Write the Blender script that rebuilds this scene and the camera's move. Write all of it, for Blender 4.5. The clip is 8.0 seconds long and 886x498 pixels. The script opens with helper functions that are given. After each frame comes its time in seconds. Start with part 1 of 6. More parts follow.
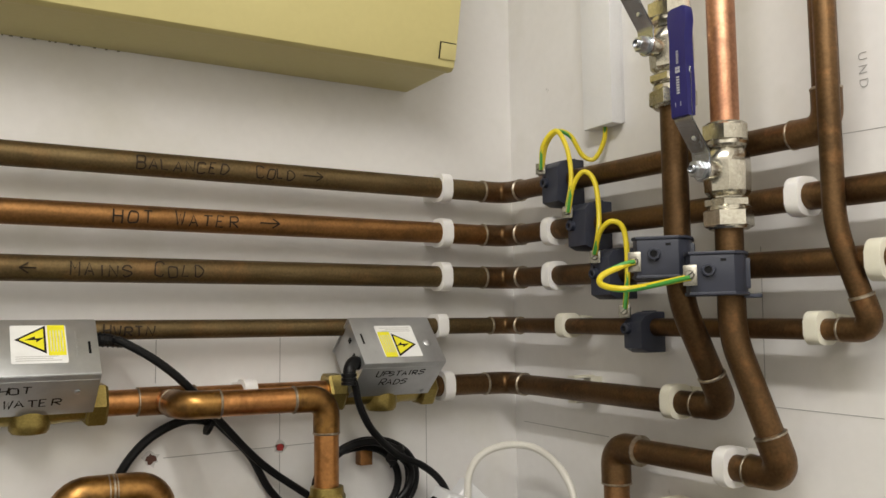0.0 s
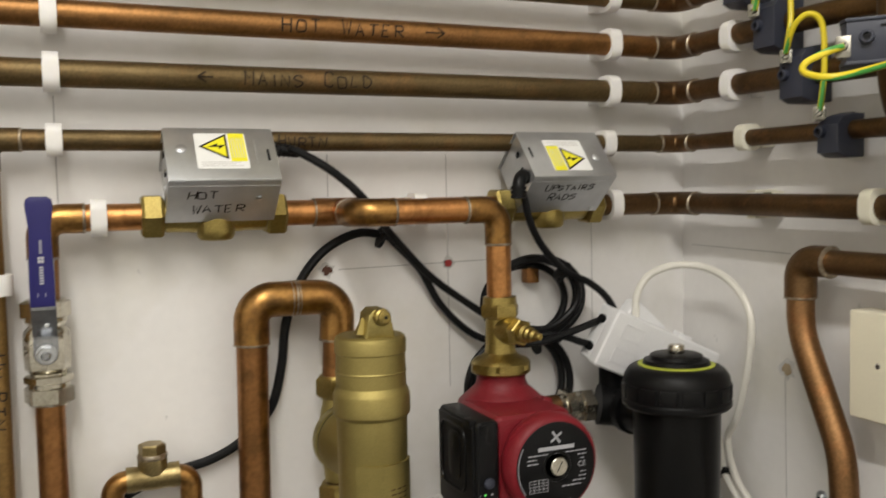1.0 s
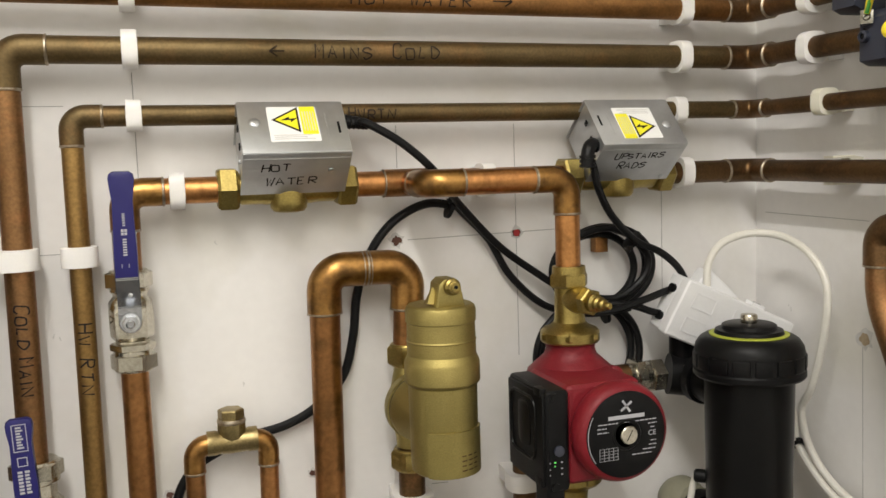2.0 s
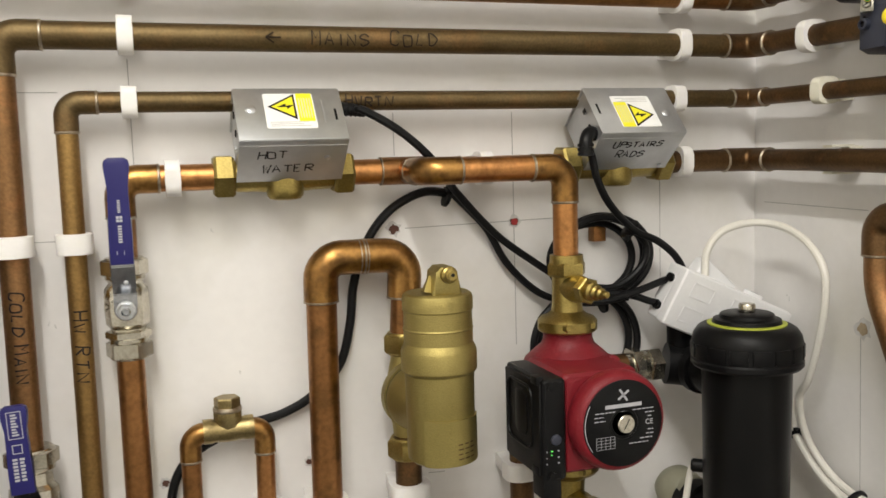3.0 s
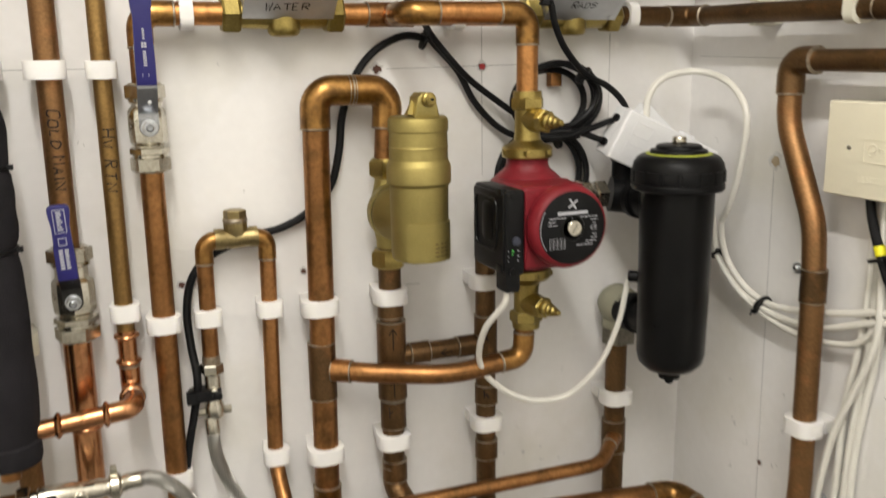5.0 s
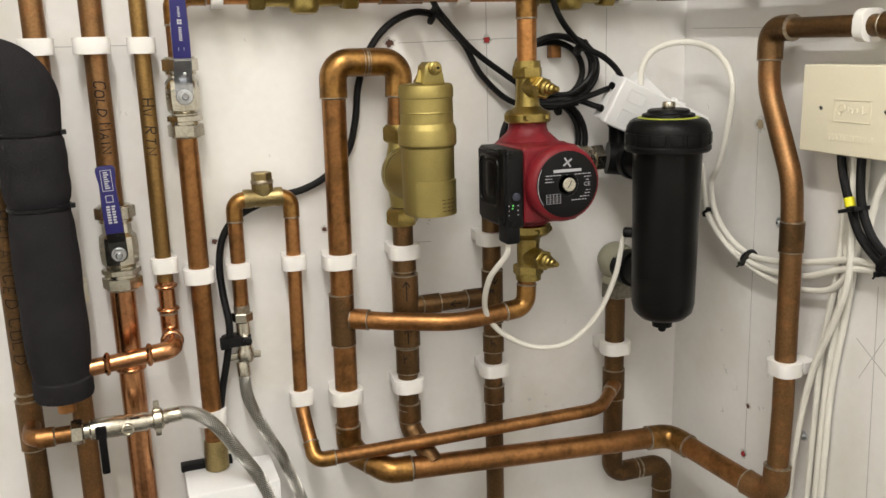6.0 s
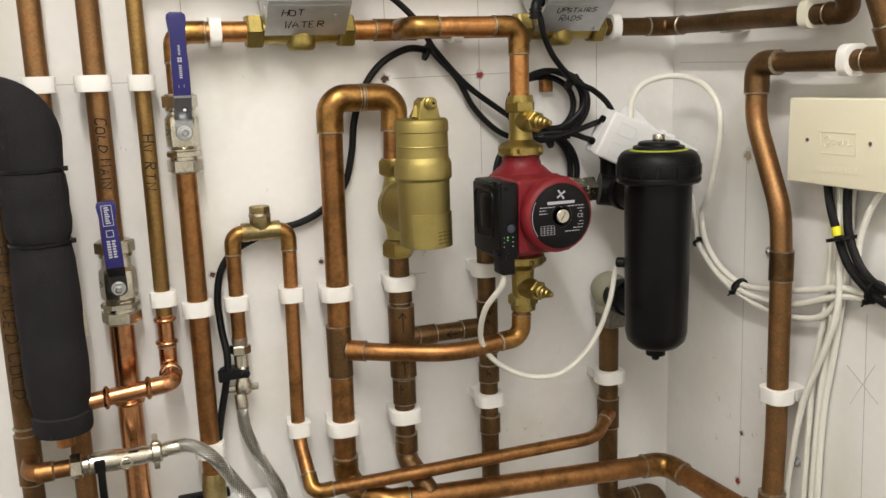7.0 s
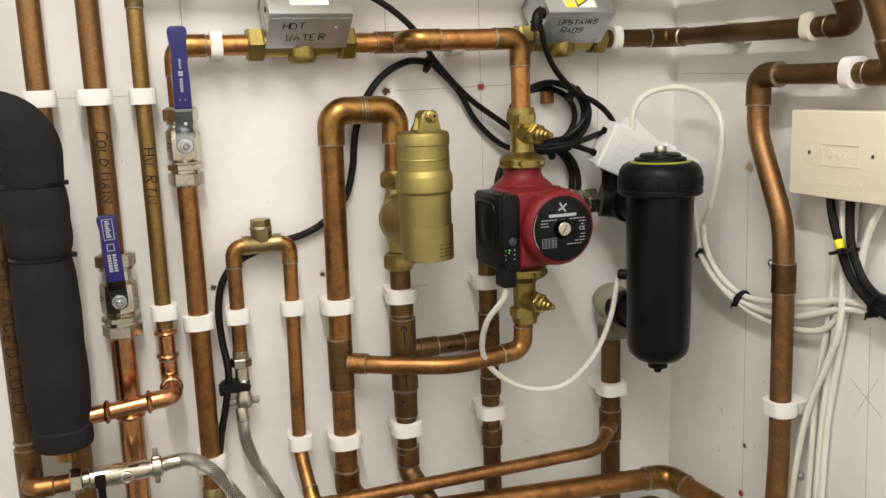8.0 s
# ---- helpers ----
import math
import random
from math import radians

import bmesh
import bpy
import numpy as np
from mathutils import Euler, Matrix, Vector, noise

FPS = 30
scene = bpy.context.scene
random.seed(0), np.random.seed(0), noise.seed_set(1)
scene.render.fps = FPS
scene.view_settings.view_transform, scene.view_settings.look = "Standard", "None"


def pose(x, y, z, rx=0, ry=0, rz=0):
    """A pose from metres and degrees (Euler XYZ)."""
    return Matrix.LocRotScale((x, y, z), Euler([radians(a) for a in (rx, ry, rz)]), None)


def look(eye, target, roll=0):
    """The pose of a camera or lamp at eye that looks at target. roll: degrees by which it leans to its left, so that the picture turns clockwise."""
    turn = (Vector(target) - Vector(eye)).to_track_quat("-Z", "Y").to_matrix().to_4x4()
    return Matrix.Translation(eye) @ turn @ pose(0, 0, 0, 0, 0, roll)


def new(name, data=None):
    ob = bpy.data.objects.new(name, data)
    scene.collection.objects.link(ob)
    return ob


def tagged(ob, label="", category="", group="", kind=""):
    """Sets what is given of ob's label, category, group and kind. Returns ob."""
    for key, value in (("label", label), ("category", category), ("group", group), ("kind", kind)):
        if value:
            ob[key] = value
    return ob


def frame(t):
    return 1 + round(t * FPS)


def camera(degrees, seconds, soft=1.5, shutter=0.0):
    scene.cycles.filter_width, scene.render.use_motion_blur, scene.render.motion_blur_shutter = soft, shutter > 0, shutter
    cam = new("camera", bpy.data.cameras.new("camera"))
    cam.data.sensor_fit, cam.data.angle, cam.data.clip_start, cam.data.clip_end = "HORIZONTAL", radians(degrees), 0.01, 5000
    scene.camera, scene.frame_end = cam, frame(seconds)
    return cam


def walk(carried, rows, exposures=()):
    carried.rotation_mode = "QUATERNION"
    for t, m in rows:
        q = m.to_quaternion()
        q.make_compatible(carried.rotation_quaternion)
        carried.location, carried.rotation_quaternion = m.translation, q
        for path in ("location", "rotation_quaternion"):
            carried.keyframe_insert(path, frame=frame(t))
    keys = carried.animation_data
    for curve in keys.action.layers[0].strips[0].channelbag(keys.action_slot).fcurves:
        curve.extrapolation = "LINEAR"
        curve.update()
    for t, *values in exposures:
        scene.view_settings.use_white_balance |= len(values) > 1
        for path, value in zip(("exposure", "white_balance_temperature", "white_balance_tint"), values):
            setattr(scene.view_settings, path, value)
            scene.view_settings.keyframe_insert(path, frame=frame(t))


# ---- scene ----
cam = camera(53.9, 8.0, shutter=0.45)
PATH = [
    (0, (-0.745, -1.046, 1.722), (0.277, 0.664, 1.898), -0.7),
    (0.1, (-0.745, -1.048, 1.722), (0.267, 0.669, 1.895), -0.72),
    (0.2, (-0.744, -1.053, 1.721), (0.236, 0.683, 1.885), -0.8),
    (0.5, (-0.766, -1.045, 1.697), (0.131, 0.742, 1.748), -0.8),
    (1, (-0.782, -0.996, 1.655), (-0.011, 0.846, 1.54), -1.2),
    (1.5, (-0.786, -0.996, 1.66), (-0.107, 0.877, 1.488), -1.7),
    (2.8, (-0.79, -1.008, 1.65), (-0.183, 0.888, 1.463), -1.7),
    (3, (-0.786, -0.997, 1.652), (-0.155, 0.891, 1.452), -1.7),
    (3.5, (-0.791, -0.986, 1.64), (-0.132, 0.889, 1.415), -1.2),
    (4, (-0.806, -1.002, 1.629), (-0.126, 0.862, 1.377), -1.1),
    (4.5, (-0.851, -1.035, 1.59), (-0.128, 0.803, 1.271), -1.1),
    (5, (-0.871, -1.149, 1.586), (-0.159, 0.671, 1.16), -0.8),
    (5.2, (-0.871, -1.194, 1.568), (-0.183, 0.628, 1.111), -1.0),
    (6.3, (-0.898, -1.271, 1.566), (-0.243, 0.568, 1.129), -1.7),
    (6.5, (-0.9, -1.275, 1.569), (-0.233, 0.565, 1.159), -1.9),
    (7, (-0.905, -1.277, 1.573), (-0.22, 0.562, 1.187), -1.9),
    (7.5, (-0.904, -1.278, 1.578), (-0.219, 0.562, 1.199), -1.9),
    (8, (-0.903, -1.273, 1.581), (-0.22, 0.569, 1.21), -2.0),
]
walk(cam, [(t, look(eye, target, roll)) for t, eye, target, roll in PATH],
     [(0, -0.72), (0.5, -0.78), (1.0, -0.56), (1.5, -0.40), (3.0, -0.27), (3.5, -0.18), (4.0, -0.14), (4.5, -0.14), (6.5, -0.16), (8, -0.14)])

# ---- light ----
world = bpy.data.worlds.new("world")
world.use_nodes = True
world.node_tree.nodes["Background"].inputs[0].default_value = (0.9, 0.95, 1.0, 1)
world.node_tree.nodes["Background"].inputs[1].default_value = 0.02
scene.world = world


def tube_lamp(at, length, watts, colour, tilt):
    """One flank of a bare tube along y, facing sideways and down."""
    data = bpy.data.lights.new("fluorescent_tube", "AREA")
    data.shape, data.size, data.size_y, data.energy, data.color = "RECTANGLE", 0.06, length, watts, colour
    ob = new("fluorescent_tube", data)
    ob.matrix_world = pose(*at, 0, tilt, 0)
    return ob


for side in (-1, 1):
    tube_lamp((-0.98 + side * 0.03, -1.50, 2.72), 1.5, 36, (1.0, 0.97, 0.92), side * -62)


# ---- materials ----
def material(name, colour, rough=0.5, metal=0.0, tint=None, scale=30.0, amount=0.5, bump=0.0, bump_scale=200.0,
             rough_spread=0.12, coat=0.0, stretch=(1, 1, 1), detail=6.0, subsurface=0.0, spec=0.5, spots=None, vary=0.0, grain=None):
    """Two noises: large stains mix colour and tint, fine grain moves roughness and relief."""
    m = bpy.data.materials.new(name)
    m.use_nodes = True
    t, n = m.node_tree, m.node_tree.nodes
    b = n["Principled BSDF"]
    geo = n.new("ShaderNodeNewGeometry")
    mapping = n.new("ShaderNodeMapping")
    mapping.inputs["Scale"].default_value = stretch
    t.links.new(geo.outputs["Position"], mapping.inputs["Vector"])
    big = n.new("ShaderNodeTexNoise")
    big.inputs["Scale"].default_value, big.inputs["Detail"].default_value = scale, detail
    fine = n.new("ShaderNodeTexNoise")
    fine.inputs["Scale"].default_value, fine.inputs["Detail"].default_value = bump_scale, 4.0
    for k in (big, fine):
        t.links.new(mapping.outputs[0], k.inputs["Vector"])
    ramp = n.new("ShaderNodeValToRGB")
    ramp.color_ramp.elements[0].position, ramp.color_ramp.elements[1].position = 0.5 - 0.25, 0.5 + 0.25
    tint = tint or tuple(c * 0.8 for c in colour)
    ramp.color_ramp.elements[0].color = (*colour, 1)
    ramp.color_ramp.elements[1].color = (*[c + (d - c) * amount for c, d in zip(colour, tint)], 1)
    t.links.new(big.outputs["Fac"], ramp.inputs["Fac"])
    colour_out = ramp.outputs["Color"]
    if spots:
        # separate blotches: colour, size of the noise, where they begin
        blot = n.new("ShaderNodeTexNoise")
        blot.inputs["Scale"].default_value, blot.inputs["Detail"].default_value = spots[1], 5.0
        t.links.new(geo.outputs["Position"], blot.inputs["Vector"])
        edge = n.new("ShaderNodeMapRange")
        edge.inputs["From Min"].default_value, edge.inputs["From Max"].default_value = spots[2] - 0.06, spots[2] + 0.16
        edge.inputs["To Max"].default_value = 0.75
        t.links.new(blot.outputs["Fac"], edge.inputs["Value"])
        over = n.new("ShaderNodeMixRGB")
        over.inputs[2].default_value = (*spots[0], 1)
        t.links.new(edge.outputs[0], over.inputs[0])
        t.links.new(colour_out, over.inputs[1])
        colour_out = over.outputs[0]
    grain = (0.17 if metal > 0.8 else 0.015) if grain is None else grain
    speck = n.new("ShaderNodeTexNoise")
    speck.inputs["Scale"].default_value, speck.inputs["Detail"].default_value = bump_scale * 1.3, 6.0
    t.links.new(geo.outputs["Position"], speck.inputs["Vector"])
    level = n.new("ShaderNodeMapRange")
    level.inputs["From Min"].default_value, level.inputs["From Max"].default_value = 0.3, 0.7
    level.inputs["To Min"].default_value, level.inputs["To Max"].default_value = 1 - grain, 1 + grain
    t.links.new(speck.outputs["Fac"], level.inputs["Value"])
    tone = n.new("ShaderNodeHueSaturation")
    t.links.new(level.outputs[0], tone.inputs["Value"])
    t.links.new(colour_out, tone.inputs["Color"])
    colour_out = tone.outputs[0]
    if vary:
        info = n.new("ShaderNodeObjectInfo")
        shift = n.new("ShaderNodeMapRange")
        shift.inputs["To Min"].default_value, shift.inputs["To Max"].default_value = 1 - vary, 1 + vary
        t.links.new(info.outputs["Random"], shift.inputs["Value"])
        hsv = n.new("ShaderNodeHueSaturation")
        t.links.new(shift.outputs[0], hsv.inputs["Value"])
        t.links.new(colour_out, hsv.inputs["Color"])
        colour_out = hsv.outputs[0]
    t.links.new(colour_out, b.inputs["Base Color"])
    span = n.new("ShaderNodeMapRange")
    span.inputs["To Min"].default_value, span.inputs["To Max"].default_value = max(0.02, rough - rough_spread), min(1, rough + rough_spread)
    mix = n.new("ShaderNodeMath")
    mix.operation = "MULTIPLY_ADD"
    mix.inputs[1].default_value = 0.5
    half = n.new("ShaderNodeMath")
    half.operation = "MULTIPLY"
    half.inputs[1].default_value = 0.5
    t.links.new(fine.outputs["Fac"], half.inputs[0])
    t.links.new(big.outputs["Fac"], mix.inputs[0])
    t.links.new(half.outputs[0], mix.inputs[2])
    t.links.new(mix.outputs[0], span.inputs["Value"])
    t.links.new(span.outputs[0], b.inputs["Roughness"])
    b.inputs["Metallic"].default_value = metal
    b.inputs["Specular IOR Level"].default_value = spec
    b.inputs["Coat Weight"].default_value = coat
    b.inputs["Subsurface Weight"].default_value = subsurface
    if subsurface:
        b.inputs["Subsurface Radius"].default_value = (0.004, 0.004, 0.003)
    if bump:
        k = n.new("ShaderNodeBump")
        k.inputs["Strength"].default_value, k.inputs["Distance"].default_value = bump, 0.001
        t.links.new(fine.outputs["Fac"], k.inputs["Height"])
        t.links.new(k.outputs[0], b.inputs["Normal"])
    return m


WALL = material("white_board_paint", (0.82, 0.805, 0.79), 0.42, 0, (0.68, 0.66, 0.635), 3.5, 0.65, 0.12, 60, 0.1, spots=((0.61, 0.585, 0.50), 4.5, 0.57))
PAINT = material("emulsion", (0.70, 0.685, 0.65), 0.8, 0, (0.62, 0.61, 0.58), 2.0, 0.6)
FLOOR = material("grey_floor", (0.13, 0.125, 0.12), 0.6, 0, (0.09, 0.09, 0.085), 6.0)
COPPER = material("bright_copper", (0.55, 0.270, 0.098), 0.34, 1.0, (0.34, 0.150, 0.052), 14.0, 0.9, 0.05, 140, 0.10, stretch=(1, 1, 0.45), detail=4.0, spots=((0.20, 0.088, 0.034), 60.0, 0.58), vary=0.12)
COPPER_MID = material("dulled_copper", (0.40, 0.192, 0.072), 0.40, 1.0, (0.20, 0.096, 0.036), 12.0, 1.0, 0.06, 140, 0.11, stretch=(1.6, 1.6, 0.3), detail=5.0, spots=((0.12, 0.066, 0.026), 42.0, 0.56), vary=0.14)
COPPER_DARK = material("tarnished_copper", (0.178, 0.103, 0.047), 0.46, 0.95, (0.080, 0.047, 0.022), 11.0, 1.0, 0.10, 240, 0.12, stretch=(1.3, 1.3, 0.6), detail=6.0, spots=((0.24, 0.120, 0.050), 55.0, 0.60), vary=0.16)
COPPER_OLIVE = material("olive_tarnished_copper", (0.172, 0.122, 0.058), 0.52, 0.9, (0.100, 0.068, 0.030), 12.0, 1.0, 0.10, 240, 0.1, detail=7.0, spots=((0.20, 0.115, 0.048), 30.0, 0.58), vary=0.06)
COPPER_ORANGE = material("warm_copper_run", (0.34, 0.170, 0.062), 0.46, 1.0, (0.19, 0.098, 0.038), 9.0, 1.0, 0.10, 240, 0.1, detail=7.0, spots=((0.15, 0.082, 0.034), 40.0, 0.58), vary=0.06)
COPPER_TAN = material("brown_copper", (0.31, 0.168, 0.074), 0.47, 0.95, (0.18, 0.098, 0.042), 14.0, 1.0, 0.08, 240, 0.1, stretch=(1.4, 1.4, 0.4), detail=7.0, spots=((0.35, 0.160, 0.066), 38.0, 0.58), vary=0.08)
COPPER_GOLD = material("golden_brown_copper", (0.34, 0.212, 0.076), 0.48, 0.95, (0.22, 0.130, 0.046), 14.0, 1.0, 0.08, 240, 0.1, stretch=(1.4, 1.4, 0.4), detail=7.0)
COPPER_ELBOW = material("brassy_copper_elbow", (0.44, 0.240, 0.074), 0.34, 1.0, (0.21, 0.104, 0.034), 30.0, 1.0, 0.06, 140, 0.11, detail=6.0, spots=((0.12, 0.066, 0.028), 65.0, 0.55), vary=0.16)
COPPER_NEW = material("shiny_new_copper", (0.62, 0.315, 0.150), 0.25, 1.0, (0.40, 0.175, 0.078), 16.0, 1.0, 0.05, 140, 0.10, stretch=(1.4, 1.4, 0.4), detail=5.0, spots=((0.24, 0.105, 0.050), 50.0, 0.60))
COPPER_PINK = material("new_pink_copper", (0.60, 0.335, 0.205), 0.43, 1.0, (0.36, 0.165, 0.095), 16.0, 1.0, 0.06, 200, 0.14, stretch=(1.6, 1.6, 0.4), detail=4.0, spots=((0.26, 0.14, 0.09), 45.0, 0.62))
SOLDER = material("solder", (0.52, 0.47, 0.39), 0.42, 1.0, (0.24, 0.18, 0.11), 110.0, 1.0)
BRASS = material("brass", (0.43, 0.335, 0.110), 0.36, 1.0, (0.26, 0.195, 0.064), 26.0, 0.9, 0.2, 350, 0.1)
BRASS_MATT = material("sandblasted_brass", (0.41, 0.335, 0.122), 0.47, 1.0, (0.29, 0.235, 0.084), 18.0, 0.8, 0.5, 900, 0.08)
NICKEL = material("nickel_plate", (0.62, 0.59, 0.51), 0.25, 1.0, (0.44, 0.41, 0.33), 40.0, 0.8, 0.08, 260, 0.1)
STEEL = material("zinc_plated_steel", (0.63, 0.65, 0.67), 0.3, 1.0, (0.50, 0.52, 0.54), 50.0, 0.8, 0.05, 300, 0.1)
GALV = material("galvanised_sheet", (0.57, 0.58, 0.59), 0.36, 0.8, (0.45, 0.46, 0.47), 45.0, 0.8, 0.08, 220, 0.1)
CLIP = material("white_nylon", (0.79, 0.775, 0.755), 0.42, 0, (0.73, 0.71, 0.68), 25.0, 0.6, 0.06, 300, subsurface=0.3)
CLIP_OLD = material("yellowed_nylon", (0.71, 0.69, 0.59), 0.45, 0, (0.64, 0.60, 0.46), 25.0, 0.6, 0.04, 300, subsurface=0.2)
RED = material("red_cast_paint", (0.185, 0.010, 0.017), 0.46, 0, (0.145, 0.008, 0.013), 22.0, 0.8, 0.55, 300, 0.08, spec=0.32)
BLACK = material("black_plastic", (0.0035, 0.0035, 0.004), 0.40, 0, (0.008, 0.008, 0.008), 30.0, 0.8, 0.12, 700, 0.1, spec=0.16)
BLACK_GLOSS = material("black_composite", (0.004, 0.004, 0.004), 0.30, 0, (0.006, 0.006, 0.006), 30.0, 0.8, 0.08, 500, 0.08, spec=0.18)
RUBBER = material("black_flex", (0.005, 0.005, 0.0055), 0.42, 0, (0.009, 0.009, 0.0095), 40.0, spec=0.2)
FOAM = material("black_foam", (0.0135, 0.0125, 0.0142), 0.9, 0, (0.020, 0.0185, 0.021), 30.0, 0.9, 0.7, 420, 0.06, spec=0.15)
BLUE = material("blue_vinyl", (0.017, 0.015, 0.115), 0.40, 0, (0.014, 0.012, 0.09), 40.0, spec=0.35)
GREY = material("slate_plastic", (0.034, 0.038, 0.056), 0.42, 0, (0.027, 0.03, 0.044), 30.0, 0.8, 0.1, 500, spec=0.4)
WHITE = material("white_plastic", (0.80, 0.80, 0.81), 0.35, 0, (0.75, 0.75, 0.75), 20.0)
WHITE_FLEX = material("white_flex", (0.72, 0.70, 0.64), 0.42, 0, (0.65, 0.63, 0.56), 20.0)
CREAM = material("cream_plastic", (0.76, 0.71, 0.56), 0.4, 0, (0.72, 0.67, 0.52), 12.0, 0.6, 0.1, 300)
CREAM_PAINT = material("cream_enamel", (0.585, 0.512, 0.222), 0.45, 0, (0.53, 0.462, 0.195), 5.0, 0.6, 0.05, 100)
YELLOW = material("yellow_print", (0.85, 0.78, 0.02), 0.45)
GREEN = material("green_sheath", (0.06, 0.30, 0.05), 0.4)
YELLOW_SHEATH = material("yellow_sheath", (0.75, 0.60, 0.02), 0.4)
LIME = material("lime_seal", (0.44, 0.49, 0.05), 0.5)
INK = material("black_marker", (0.016, 0.012, 0.010), 0.7, spec=0.25)
INK_FADED = material("faded_marker", (0.020, 0.014, 0.010), 0.75, 0, (0.045, 0.030, 0.017), 90.0, 0.8, spec=0.2)
BRASS_AGED = material("aged_brass", (0.36, 0.285, 0.135), 0.40, 1.0, (0.22, 0.165, 0.075), 40.0, 0.95, 0.15, 300, 0.12)
TERMINAL = material("dull_nickel", (0.32, 0.305, 0.26), 0.34, 1.0, (0.18, 0.17, 0.14), 120.0, 0.9, 0.1, 400)
BLACKENED = material("blackened_steel", (0.055, 0.052, 0.048), 0.35, 0.9, (0.03, 0.03, 0.03), 60.0, 0.9)
WIRE = material("braid_wire", (0.52, 0.50, 0.46), 0.42, 1.0, (0.38, 0.37, 0.34), 200.0, 0.8)
FILLER = material("torn_board_filler", (0.46, 0.37, 0.25), 0.9, 0, (0.28, 0.21, 0.13), 160.0, 0.9)
LEVER = material("zinc_lever_plate", (0.46, 0.475, 0.50), 0.24, 1.0, (0.34, 0.35, 0.375), 60.0, 0.9, 0.05, 250, 0.1)
PRINT = material("white_print", (0.42, 0.42, 0.45), 0.5)
PAPER = material("label_paper", (0.82, 0.82, 0.80), 0.55)
PENCIL = material("pencil", (0.36, 0.35, 0.34), 0.7)
PLUG_RED = material("red_wall_plug", (0.40, 0.03, 0.03), 0.5)
HOLE = material("drilled_hole", (0.10, 0.045, 0.03), 0.9)
SCUFF = material("wall_scuff", (0.50, 0.49, 0.47), 0.8, 0, (0.66, 0.65, 0.63), 120, 0.9)
BRAID = material("steel_braid", (0.15, 0.15, 0.145), 0.45, 1.0, (0.09, 0.09, 0.085), 300.0, 0.9, 0.6, 900)
PUTTY = material("stone_coloured_paint", (0.30, 0.29, 0.21), 0.55, 0, (0.22, 0.21, 0.15), 30, 0.9)


# ---- building helpers ----
def finish(bm, name, mat, smooth=True, angle=35):
    bmesh.ops.recalc_face_normals(bm, faces=bm.faces[:])
    limit = radians(angle)
    for f in bm.faces:
        f.smooth = smooth
    if smooth:
        for e in bm.edges:
            if len(e.link_faces) == 2 and e.calc_face_angle(0) > limit:
                e.smooth = False
    me = bpy.data.meshes.new(name)
    bm.to_mesh(me)
    bm.free()
    me.materials.append(mat)
    return me


def root_of(ob):
    while ob.parent:
        ob = ob.parent
    return ob


def part(name, bm, mat, parent, label="", local=False, smooth=True, angle=35):
    """One mesh under a thing; the bmesh is in world metres unless local."""
    if not local:
        bm.transform(root_of(parent).matrix_basis.inverted())
    ob = new(name, finish(bm, name, mat, smooth, angle))
    ob.parent = parent
    return tagged(ob, label) if label else ob


def thing(name, at, label, category, group="", m=None):
    ob = new(name)
    ob.empty_display_size = 0.02
    ob.matrix_basis = m if m is not None else Matrix.Translation(at)
    return tagged(ob, label, category, group)


def solid(name, bm, mat, label, category="", kind="", smooth=True, group=""):
    return tagged(new(name, finish(bm, name, mat, smooth)), label, category, group, kind)


V = Vector


def fillet(pts, rad, steps=8):
    """Rounds the inner corners of a polyline."""
    pts = [V(p) for p in pts]
    rads = rad if isinstance(rad, (list, tuple)) else [rad] * len(pts)
    out = [pts[0]]
    for i in range(1, len(pts) - 1):
        a, b = (pts[i - 1] - pts[i]), (pts[i + 1] - pts[i])
        la, lb = a.length, b.length
        a.normalize(), b.normalize()
        ang = a.angle(b)
        if rads[i] <= 0 or ang > 3.1:
            out.append(pts[i])
            continue
        d = min(rads[i] / math.tan(ang / 2), la * 0.49, lb * 0.49)
        r = d * math.tan(ang / 2)
        mid = (a + b).normalized()
        c = pts[i] + mid * (r / math.sin(ang / 2))
        p0, p1 = pts[i] + a * d - c, pts[i] + b * d - c
        for k in range(steps + 1):
            u = k / steps
            w = (p0.lerp(p1, u)).normalized()
            th = p0.angle(p1)
            w = (p0 * math.sin((1 - u) * th) + p1 * math.sin(u * th)) / math.sin(th)
            out.append(c + w)
    out.append(pts[-1])
    return out


def smooth_path(pts, steps=8):
    """A Catmull-Rom curve through the points."""
    pts = [V(p) for p in pts]
    p = [pts[0] * 2 - pts[1]] + pts + [pts[-1] * 2 - pts[-2]]
    out = []
    for i in range(1, len(p) - 2):
        for k in range(steps):
            u = k / steps
            out.append(0.5 * ((2 * p[i]) + (p[i + 1] - p[i - 1]) * u + (2 * p[i - 1] - 5 * p[i] + 4 * p[i + 1] - p[i + 2]) * u * u
                              + (3 * p[i] - p[i - 1] - 3 * p[i + 1] + p[i + 2]) * u ** 3))
    return out + [pts[-1]]


